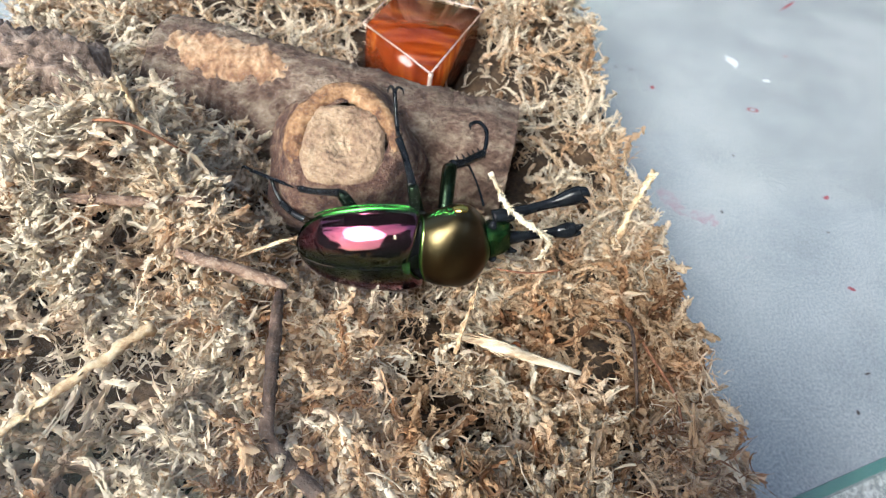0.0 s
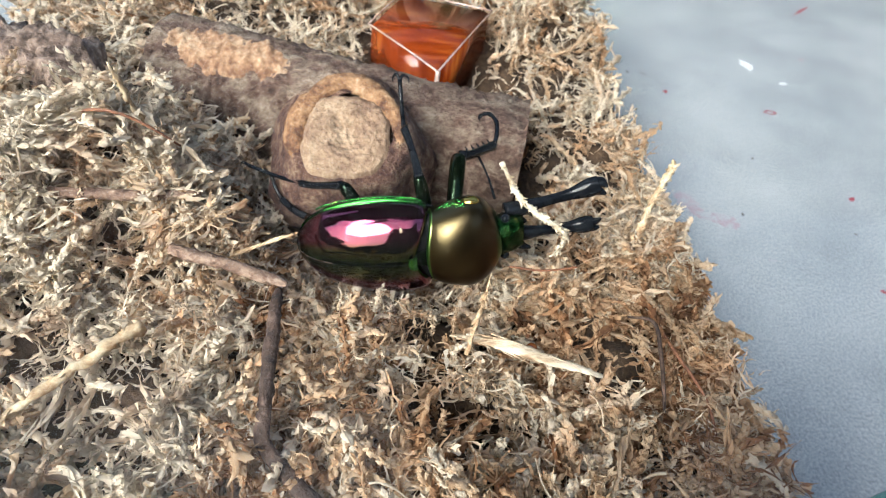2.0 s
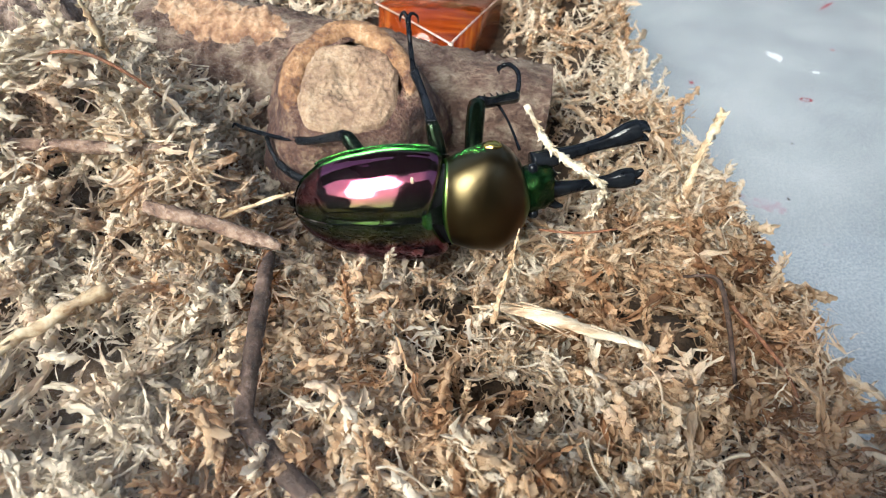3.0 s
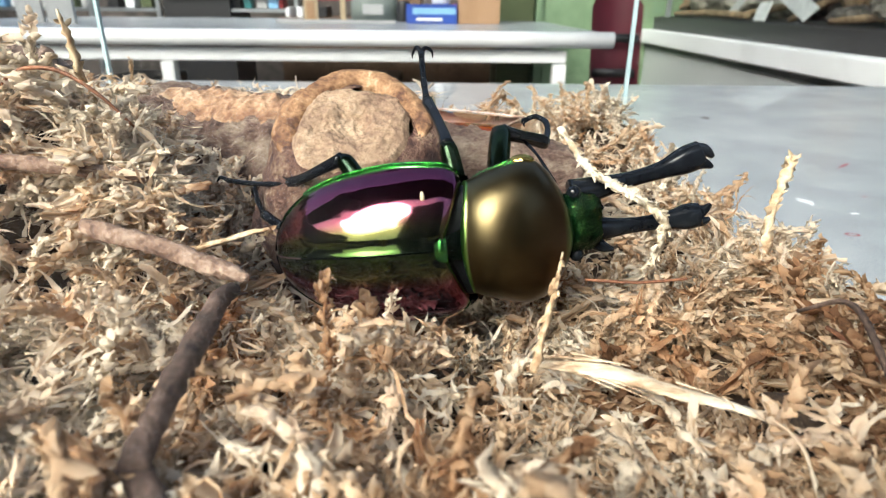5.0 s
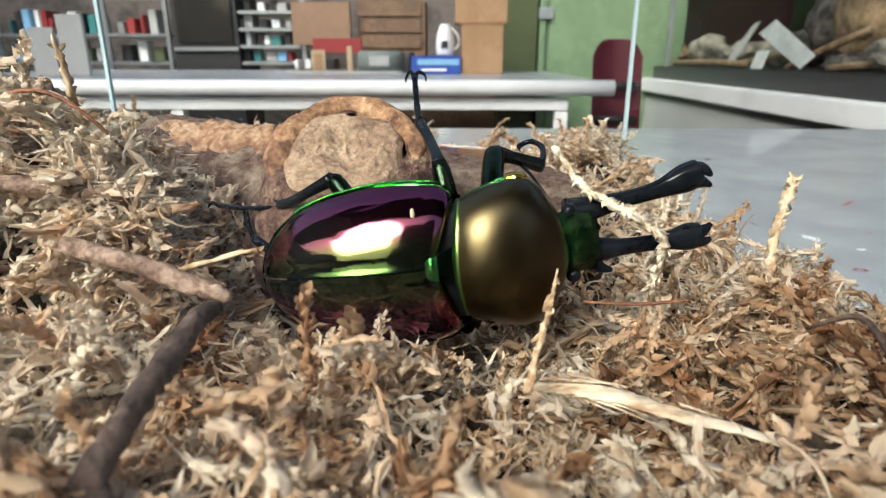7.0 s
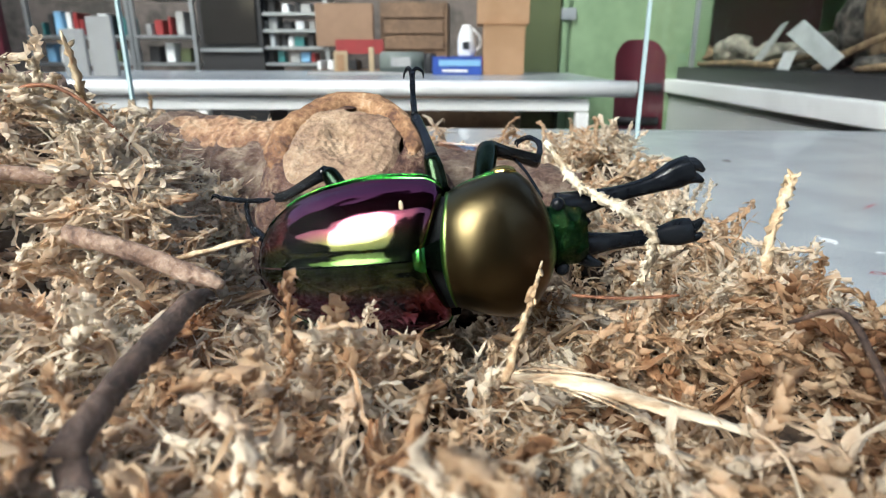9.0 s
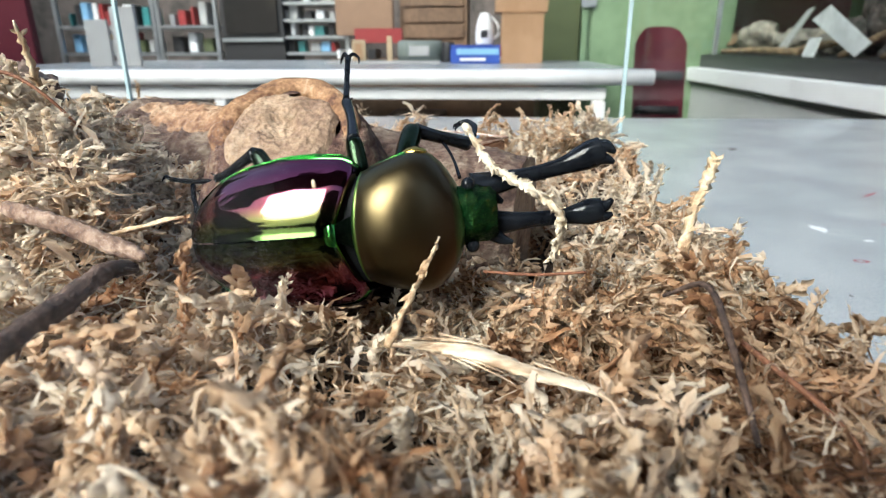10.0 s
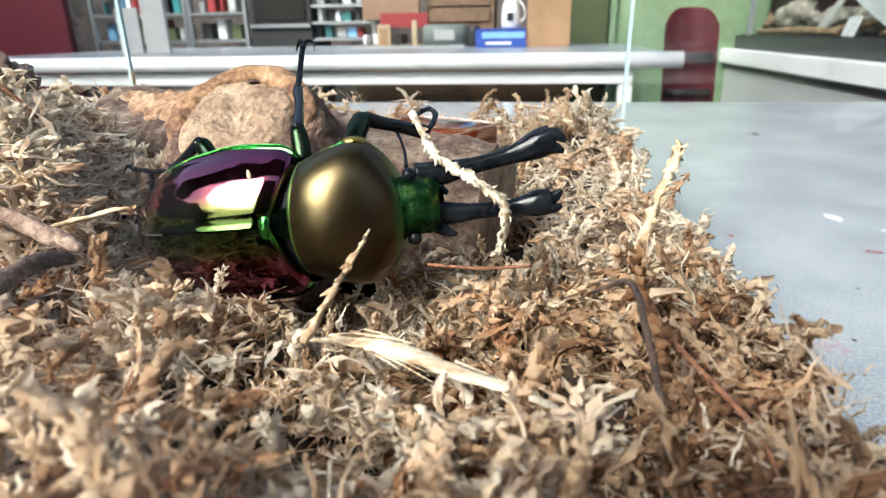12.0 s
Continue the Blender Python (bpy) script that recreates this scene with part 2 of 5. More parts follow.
def tube(points, per=6, sides=10, flat=1.0, side=(0, 0, 1), bm=None, rough=0.0, seed=0):
    """A limb along points (x, y, z, radius); flat narrows it along side."""
    line = smooth_line(points, per) if per > 1 else np.array(points, float)
    rng = np.random.default_rng(seed)
    bm = bm or bmesh.new()
    rings = []
    ref = Vector(side).normalized()
    for i, (x, y, z, r) in enumerate(line):
        d = Vector(line[min(i + 1, len(line) - 1)][:3] - line[max(i - 1, 0)][:3]).normalized()
        e1 = (ref - d * ref.dot(d))
        e1 = e1.normalized() if e1.length > 1e-4 else d.orthogonal().normalized()
        e2 = d.cross(e1)
        c = Vector((x, y, z))
        ring = []
        for k in range(sides):
            a = 2 * math.pi * k / sides
            rr = max(r, 0.002) * (1 + rough * rng.normal())
            ring.append(bm.verts.new(c + e1 * (rr * flat * math.cos(a)) + e2 * (rr * math.sin(a))))
        rings.append(ring)
    for a, b in zip(rings, rings[1:]):
        for k in range(sides):
            bm.faces.new((a[k], a[(k + 1) % sides], b[(k + 1) % sides], b[k]))
    bm.faces.new(rings[0][::-1]), bm.faces.new(rings[-1])
    return bm


def grid_surface(f, nu, nv, close_v=False, bm=None):
    bm = bm or bmesh.new()
    uv = bm.loops.layers.uv.verify()
    vs = [[bm.verts.new(f(i / nu, j / nv)) for j in range(nv + (0 if close_v else 1))] for i in range(nu + 1)]
    n = len(vs[0])
    for i in range(nu):
        for j in range(n if close_v else n - 1):
            q = (vs[i][j], vs[i][(j + 1) % n], vs[i + 1][(j + 1) % n], vs[i + 1][j])
            fc = bm.faces.new(q)
            for lp, (a, b) in zip(fc.loops, ((i, j), (i, j + 1), (i + 1, j + 1), (i + 1, j))):
                lp[uv].uv = (a / nu, b / nv)
    return bm


def interp(x, xs, ys):
    """A smooth profile through (xs, ys), without overshoot."""
    i = int(np.clip(np.searchsorted(xs, x) - 1, 0, len(xs) - 2))
    sl = [(ys[k + 1] - ys[k]) / (xs[k + 1] - xs[k]) for k in range(len(xs) - 1)]

    def tangent(k):
        if k == 0 or k == len(xs) - 1:
            return sl[min(k, len(sl) - 1)]
        a, b = sl[k - 1], sl[k]
        return 0.0 if a * b <= 0 else 2 * a * b / (a + b)
    h = xs[i + 1] - xs[i]
    t = min(max((x - xs[i]) / h, 0.0), 1.0)
    return ((2 * t ** 3 - 3 * t * t + 1) * ys[i] + (t ** 3 - 2 * t * t + t) * h * tangent(i) + (3 * t * t - 2 * t ** 3) * ys[i + 1] + (t ** 3 - t * t) * h * tangent(i + 1))


def bumpy(x, y, z, scale=1.0, seed=0.0):
    return noise.noise(Vector((x * scale + seed, y * scale, z * scale)))

# ---- the counter, its glass sheet and the tank ----
def along(x):
    return 3.54 + (x - 9.61) * 0.350


counter = single("counter", prism([(-70, along(-70) - 60), (70, along(70) - 60), (70, along(70)), (-70, along(-70))], -6, -1.6), TERRAZZO, "pale speckled counter below the sheet", "counter", kind="structure", smooth=False)
single("counter_base", prism([(-68, along(-68) - 58), (68, along(68) - 58), (68, along(68) - 2), (-68, along(-68) - 2)], -90, -6.05), plain("grey_base", (0.30, 0.31, 0.32), 0.6), "plain grey base below the counter", "counter", kind="structure", smooth=False)
table = single("tabletop", prism([(-90, along(-90)), (90, along(90)), (90, 63.5), (-90, 63.5)], -1.4, -0.4), TABLE, "worn light grey tabletop sheet", "table", kind="structure", smooth=False)
single("table_base", prism([(-86, along(-86) + 2), (84, along(84) + 2), (84, 59), (-86, 59)], -90, -1.45), plain("dark_base", (0.12, 0.12, 0.13), 0.6), "plain dark base below the tabletop", "table", kind="structure", smooth=False)
edge = single("sheet_edge", prism([(-90, along(-90) - 0.28), (90, along(90) - 0.28), (90, along(90) - 0.01), (-90, along(-90) - 0.01)], -1.3, -0.38), GLASS_EDGE, "green edge of the tabletop glass", "trim", kind="structure", smooth=False)

TX0, TX1, Y0, Y1, BASE, TOP = -12.62, 6.86, 0.75, 22.4, -0.39, 20.0
tank = thing("glass_tank", ((TX0 + TX1) / 2, (Y0 + Y1) / 2, BASE), "clear glass tank with moss, standing on grey sheet", "tank")
for nm, b in (("front_pane", (TX0, Y0, BASE, TX1, Y0 + 0.3, TOP)), ("back_pane", (TX0, Y1, BASE, TX1, Y1 + 0.3, TOP)),
              ("left_pane", (TX0 - 0.3, Y0, BASE, TX0 - 0.004, Y1 + 0.3, TOP)), ("right_pane", (TX1 + 0.004, Y0, BASE, TX1 + 0.304, Y1 + 0.3, TOP))):
    pn = part(nm, box(*b), GLASS, tank, smooth=False)
    pn.visible_shadow = False
for x in (TX0 + 0.02, TX1 - 0.02):
    part("corner_seam", box(x - 0.06, Y1 + 0.06, BASE, x + 0.06, Y1 + 0.24, TOP), SILICONE, tank, "pale silicone seam", smooth=False)
# the moss and all that lies in it has its own axes, which lean with it
X0, X1 = -12.2, 7.05
UPRIGHT = set(scene.objects)


# marks on the sheet
RED, WHITEM, DARKM, PINK = plain("red_mark", (0.35, 0.06, 0.08), 0.6), plain("white_mark", (0.85, 0.87, 0.88), 0.5), plain("dark_mark", (0.06, 0.05, 0.05), 0.7), noisy("pink_stain", [(0.4, (0.44, 0.46, 0.49)), (0.6, (0.43, 0.33, 0.36))], 300, 0.5)


def mark(x, y, rx, ry, mat, ring=False, turn=0.0, seed=0):
    bm = bmesh.new()
    rng = np.random.default_rng(seed)
    n = 22
    wob = 1 + 0.16 * rng.normal(size=n)
    ct, st = math.cos(radians(turn)), math.sin(radians(turn))

    def loop(k):
        pts = []
        for i in range(n):
            a = 2 * math.pi * i / n
            px, py = rx * k * wob[i] * math.cos(a), ry * k * wob[i] * math.sin(a)
            pts.append(bm.verts.new((x + px * ct - py * st, y + px * st + py * ct, -0.388)))
        return pts
    outer = loop(1)
    if ring:
        inner = loop(0.6)
        for i in range(n):
            bm.faces.new((outer[i], outer[(i + 1) % n], inner[(i + 1) % n], inner[i]))
    else:
        bm.faces.new(outer)
    part("stain", bm, mat, table, smooth=False)


for k, m in enumerate([(14.9, 19.8, 0.28, 0.16, RED, True), (15.7, 14.4, 0.14, 0.09, RED), (10.8, 21.1, 0.14, 0.10, RED), (15.4, 23.7, 0.42, 0.28, WHITEM), (14.5, 10.1, 0.12, 0.08, RED),
                       (16.5, 22.2, 0.2, 0.12, WHITEM), (20.9, 30.0, 0.9, 0.07, RED), (19.2, 43.8, 0.5, 0.3, DARKM), (9.6, 13.8, 0.7, 0.35, PINK), (10.5, 13.1, 0.6, 0.3, PINK), (9.5, 22.6, 0.03, 0.16, DARKM), (10.2, 22.5, 0.03, 0.16, DARKM),
                       (11.3, 13.4, 0.07, 0.05, DARKM), (12.9, 16.6, 0.05, 0.05, DARKM), (14.9, 12.6, 0.06, 0.04, DARKM), (13.4, 7.0, 0.12, 0.03, DARKM), (12.5, 5.8, 0.08, 0.05, DARKM), (11.5, 11.3, 0.05, 0.16, PINK), (10.0, 15.9, 0.05, 0.14, PINK), (18.4, 24.5, 0.1, 0.08, RED)]):
    mark(*m, turn=37 * k, seed=k)


# ---- moss ----
HILLS = [(0.3, 6.1, 0.9, 0.14), (0.2, 5.45, 0.7, 0.28), (1.3, 5.4, 0.6, 0.36), (2.7, 5.1, 1.1, -0.78), (-0.3, 5.95, 1.1, 0.6), (-5.8, 8.9, 1.7, 1.35), (-4.0, 7.6, 1.2, 0.55), (-8.5, 10.0, 2.4, 1.5), (0.6, 7.2, 1.5, -1.1), (-1.4, 8.0, 1.4, -0.9), (5.0, 7.8, 1.1, 0.2), (4.0, 4.5, 1.5, 0.35), (2.5, 2.2, 1.6, 0.3),
         (-2.1, 4.6, 0.9, -0.25), (-2.9, 8.3, 0.8, -0.7), (-3.2, 6.2, 0.8, -0.15), (5.0, 19.5, 2.2, 0.7), (1.0, 11.8, 2.6, -1.2), (-3.0, 12.5, 2.2, -0.8), (0.8, 16.5, 1.8, -1.0), (-8.0, 4.0, 2.5, 0.5), (-2.5, 19.5, 3.0, 0.5), (-8.0, 17.0, 3.0, 0.6)]


def moss_height(x, y):
    z = 3.32 + 0.35 * bumpy(x, y, 0, 0.45) + 0.34 * bumpy(x, y, 3, 1.1) - 0.9 * max(0.0, bumpy(x, y, 9, 0.9) - 0.12)
    for cx, cy, s, h in HILLS:
        z += h * math.exp(-((x - cx) ** 2 + (y - cy) ** 2) / (2 * s * s))
    z -= 0.4 * max(0.0, (x - 5.4) / 1.6) ** 1.5
    z -= 0.8 * max(0.0, (y - 20.0) / 2.0) ** 1.5 * (1 if x < 3 else 0.3)
    z -= 0.8 * max(0.0, (-11.0 - x) / 1.4) ** 1.5
    return max(z, 1.2)


def moss_bed():
    bm = grid_surface(lambda u, v: (X0 + 0.05 + u * (X1 - X0 - 0.1), Y0 + 0.35 + v * (Y1 - Y0 - 0.4), moss_height(X0 + u * (X1 - X0), Y0 + v * (Y1 - Y0)) - 0.55), 110, 120)
    rim = [e for e in bm.edges if e.is_boundary]
    low = bmesh.ops.extrude_edge_only(bm, edges=rim)
    for v in low["geom"]:
        if isinstance(v, bmesh.types.BMVert):
            v.co.z = 0.02 + (v.co.x - 6.9) * 0.049
    return single("moss_bed", bm, SOIL, "brown matted base of dried moss in tank", "moss", kind="stuff")


moss_bed()


def leaf(rng, base, way, out, length, width, curl=None):
    """One boat-shaped, pointed leaf cupped round its stem: eight points, eight triangles."""
    side = np.cross(way, out)
    curl = rng.uniform(-0.5, 0.5) if curl is None else curl
    twist = rng.uniform(-0.35, 0.35)
    m1 = base + way * length * 0.30 + out * length * 0.14
    m2 = base + way * length * 0.66 + out * length * (0.14 + 0.25 * curl) + side * length * twist * 0.3
    tip = base + way * length * (1.0 - 0.2 * abs(curl)) + out * length * (0.02 + 0.75 * curl) + side * length * twist * 0.8
    v = [base, m1 + side * width - out * width * 0.75, m1 + out * width * 0.3, m1 - side * width - out * width * 0.75,
         m2 + side * width * 0.85 - out * width * 0.6, m2 + out * width * 0.3, m2 - side * width * 0.85 - out * width * 0.6, tip]
    return v, [(0, 1, 2), (0, 2, 3), (1, 4, 5), (1, 5, 2), (2, 5, 6), (2, 6, 3), (4, 7, 5), (5, 7, 6)]


def unit(a):
    return a / (np.linalg.norm(a) + 1e-9)


def spine(rng, length, n, bend):
    """A curling line from the origin, mostly along x."""
    d, p = np.array([1.0, 0, 0]), np.zeros(3)
    turn = rng.normal(0, bend, 3)
    out = [p.copy()]
    for _ in range(n):
        turn += rng.normal(0, bend * 0.45, 3)
        d = unit(d + np.array([0, turn[1], turn[2]]) / n)
        p = p + d * length / n
        out.append(p.copy())
    return np.array(out) - np.mean(out, axis=0)


def add_tube(V, F, T, line, r0, r1, rng, sides=5, tone=0.0):
    b = sum(len(v) for v in V)
    n = len(line)
    for i, p in enumerate(line):
        d = unit(line[min(i + 1, n - 1)] - line[max(i - 1, 0)])
        e1 = unit(np.cross(d, [0.3, 0.2, 0.93]))
        e2 = np.cross(d, e1)
        r = (r0 + (r1 - r0) * i / (n - 1)) * rng.uniform(0.75, 1.25)
        V.append([p + r * (math.cos(a) * e1 + math.sin(a) * e2) for a in np.linspace(0, 2 * math.pi, sides, endpoint=False)])
        T.append([tone] * sides)
        if i:
            k = b + (i - 1) * sides
            for j in range(sides):
                a0, a1 = k + j, k + (j + 1) % sides
                F.append((a0, a1, a1 + sides)), F.append((a0, a1 + sides, a0 + sides))


def add_strip(V, F, T, line, width, rng, tone=0.0, twist=3.0, taper=0.4):
    """A twisting, ragged ribbon that narrows to a point."""
    b = sum(len(v) for v in V)
    n = len(line)
    a, w = rng.uniform(0, 6.3), rng.normal(0, twist) / n
    for i, p in enumerate(line):
        u = i / (n - 1)
        d = unit(line[min(i + 1, n - 1)] - line[max(i - 1, 0)])
        e1 = unit(np.cross(d, [0.3, 0.2, 0.93]))
        a += w + rng.normal(0, 0.3)
        sd = math.cos(a) * e1 + math.sin(a) * np.cross(d, e1)
        r = width * (taper + (1 - taper) * math.sin(math.pi * min(1.0, 0.2 + 0.8 * u))) * (1 - u ** 4)
        V.append([p + sd * r * rng.uniform(0.4, 1.5), p - sd * r * rng.uniform(0.4, 1.5)])
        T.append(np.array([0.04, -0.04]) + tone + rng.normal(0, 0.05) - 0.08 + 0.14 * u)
        if i:
            k = b + (i - 1) * 2
            F.append((k, k + 1, k + 3)), F.append((k, k + 3, k + 2))


def curl_line(rng, base, way, length, segs, curl):
    d, p = unit(way), np.array(base, float)
    bend = rng.normal(0, curl, 3)
    line = [p.copy()]
    for _ in range(segs):
        bend = bend + rng.normal(0, curl * 0.4, 3)
        d = unit(d + bend / segs)
        p = p + d * length / segs
        line.append(p.copy())
    return np.array(line)


def wind(rng, line, radius, turns):
    """A line that winds round another one."""
    n = len(line)
    a0 = rng.uniform(0, 6.3)
    out = []
    for i, p in enumerate(line):
        d = unit(line[min(i + 1, n - 1)] - line[max(i - 1, 0)])
        e1 = unit(np.cross(d, [0.3, 0.2, 0.93]))
        a = a0 + turns * 6.3 * i / n
        out.append(p + radius * rng.uniform(0.6, 1.3) * (math.cos(a) * e1 + math.sin(a) * np.cross(d, e1)))
    return np.array(out)


def add_blade(V, F, T, line, width, rng, tone, cup=0.5, twist=1.0):
    """A soft cupped leaf or shred along a line, three points across, narrowing to a tip."""
    b = sum(len(v) for v in V)
    n = len(line)
    a, w = rng.uniform(0, 6.3), rng.normal(0, twist) / n
    fat = rng.uniform(0.25, 0.5)
    for i, p in enumerate(line):
        u = i / (n - 1)
        d = unit(line[min(i + 1, n - 1)] - line[max(i - 1, 0)])
        e1 = unit(np.cross(d, [0.3, 0.2, 0.93]))
        e2 = np.cross(d, e1)
        a += w
        sd, up = math.cos(a) * e1 + math.sin(a) * e2, -math.sin(a) * e1 + math.cos(a) * e2
        r = width * (0.35 + 0.65 * math.sin(math.pi * min(1.0, fat + (1 - fat) * u)) ** 0.8) * (1 - u ** 3) + 0.003
        V.append([p + sd * r * rng.uniform(0.8, 1.2) - up * r * cup, p + up * r * cup * 0.6, p - sd * r * rng.uniform(0.8, 1.2) - up * r * cup])
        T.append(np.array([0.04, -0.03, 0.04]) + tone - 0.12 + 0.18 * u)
        if i:
            k = b + (i - 1) * 3
            for j in (0, 1):
                F.append((k + j, k + j + 1, k + j + 4)), F.append((k + j, k + j + 4, k + j + 3))


def leaves_along(V, F, T, rng, line, count, size, slim, tone, spread, lift):
    """Slender cupped leaves that hug a stem, spirally set, their tips bent out a little."""
    n = len(line) - 1
    for k in range(count):
        u = (k + rng.uniform(0, 1)) / count
        i = min(int(u * n), n - 1)
        p = line[i] + (line[i + 1] - line[i]) * (u * n - i)
        d = unit(line[i + 1] - line[i])
        a = k * 2.4 + rng.uniform(-0.6, 0.6)
        e1 = unit(np.cross(d, [0.11, 0.23, 0.97]))
        out = math.cos(a) * e1 + math.sin(a) * np.cross(d, e1)
        way = unit(d + out * rng.uniform(*spread))
        v, f = leaf(rng, p + out * lift, way, unit(out - way * out.dot(way)), size * rng.uniform(0.65, 1.35), size * slim * rng.uniform(0.7, 1.3), rng.normal(0.05, 0.45))
        b = sum(len(q) for q in V)
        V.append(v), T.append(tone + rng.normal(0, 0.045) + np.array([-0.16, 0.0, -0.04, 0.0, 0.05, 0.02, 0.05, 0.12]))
        F.extend([(b + x, b + y, b + z) for x, y, z in f])


def shoot(rng, kind):
    """One piece of dried moss as points, triangles and tones."""
    V, F, T = [], [], []
    if kind == "branch":
        length = rng.uniform(0.7, 2.2)
        line = spine(rng, length, 11, 4.6) + rng.normal(0, 0.012, (12, 3))
        add_tube(V, F, T, line, rng.uniform(0.03, 0.05), 0.015, rng, 4, -0.10)
        leaves_along(V, F, T, rng, line, int(length * 31), rng.uniform(0.12, 0.22), rng.uniform(0.20, 0.32), 0.0, (0.0, rng.uniform(0.1, 0.45)), 0.03)
    elif kind == "tassel":
        line = spine(rng, rng.uniform(0.3, 0.7), 5, 1.2)
        add_tube(V, F, T, line, 0.035, 0.02, rng, 4, -0.12)
        for k in range(int(rng.integers(13, 20))):
            base = line[rng.integers(1, 6)] + rng.normal(0, 0.02, 3)
            way = unit(np.array([rng.uniform(0.4, 1.2), rng.normal(0, 0.55), rng.normal(0, 0.55)]))
            add_blade(V, F, T, curl_line(rng, base, way, rng.uniform(0.2, 0.5), 6, 4.0), rng.uniform(0.022, 0.044), rng, rng.normal(0.04, 0.05))
    elif kind == "shred":
        line = spine(rng, rng.uniform(0.6, 1.9), 11, 6.0)
        for k in range(int(rng.integers(2, 5))):
            part_line = wind(rng, line, rng.uniform(0.01, 0.05), rng.uniform(-1, 1))
            i = int(rng.integers(0, 4))
            add_blade(V, F, T, part_line[i:i + 8 + int(rng.integers(0, 4 - min(i, 3)) if i < 3 else 0)], rng.uniform(0.028, 0.065), rng, rng.normal(0.03, 0.08), rng.uniform(0.3, 0.8), 3.0)
    elif kind == "fluff":
        for k in range(int(rng.integers(14, 20))):
            way = unit(rng.normal(size=3) * np.array([1, 1, 0.6]))
            line = curl_line(rng, rng.normal(0, 0.15, 3), way, rng.uniform(0.3, 0.9), 9, 4.5)
            add_strip(V, F, T, line, rng.uniform(0.012, 0.032), rng, rng.normal(0.06, 0.07))
    else:
        line = spine(rng, rng.uniform(0.6, 2.0), 16, 6.0)
        add_tube(V, F, T, line, 0.020, 0.007, rng, 4, 0.12)
    V = np.vstack(V)
    return V + rng.normal(0, 0.006 if kind in ("fluff", "fibre") else 0.016, V.shape), np.array(F, int), np.concatenate(T)


def seg_gap(p, a, b):
    a, b = np.array(a), np.array(b)
    t = np.clip((p - a).dot(b - a) / (b - a).dot(b - a), 0, 1)
    return np.linalg.norm(p - a - t * (b - a))


KEEP_OFF = [((-4.05, 6.3, 4.65), (-2.3, 6.05, 4.3), 0.22), ((-2.26, 6.1, 4.3), (-2.03, 2.95, 4.2), 0.25), ((1.07, 5.57, 3.6), (4.07, 4.78, 3.5), 0.42), ((4.51, 5.19, 4.6), (4.8, 4.0, 3.7), 0.2),
            ((-1.7, 7.25, 4.2), (1.9, 7.25, 4.75), 0.88), ((-5.0, 12.9, 3.2), (1.9, 11.6, 3.0), 1.8), ((-1.1, 10.4, 2.9), (-1.2, 9.1, 4.9), 1.7), ((0.3, 15.6, 3.9), (1.1, 17.4, 3.9), 1.7), ((-2.0, 8.1, 4.7), (-3.5, 9.0, 4.42), 0.35), ((-2.0, 7.95, 4.0), (-2.8, 8.7, 4.3), 0.3),
            ((2.1, 7.5, 4.7), (3.9, 7.75, 5.2), 0.45), ((-9.5, 11.0, 5.6), (-7.3, 10.4, 5.8), 0.45)]


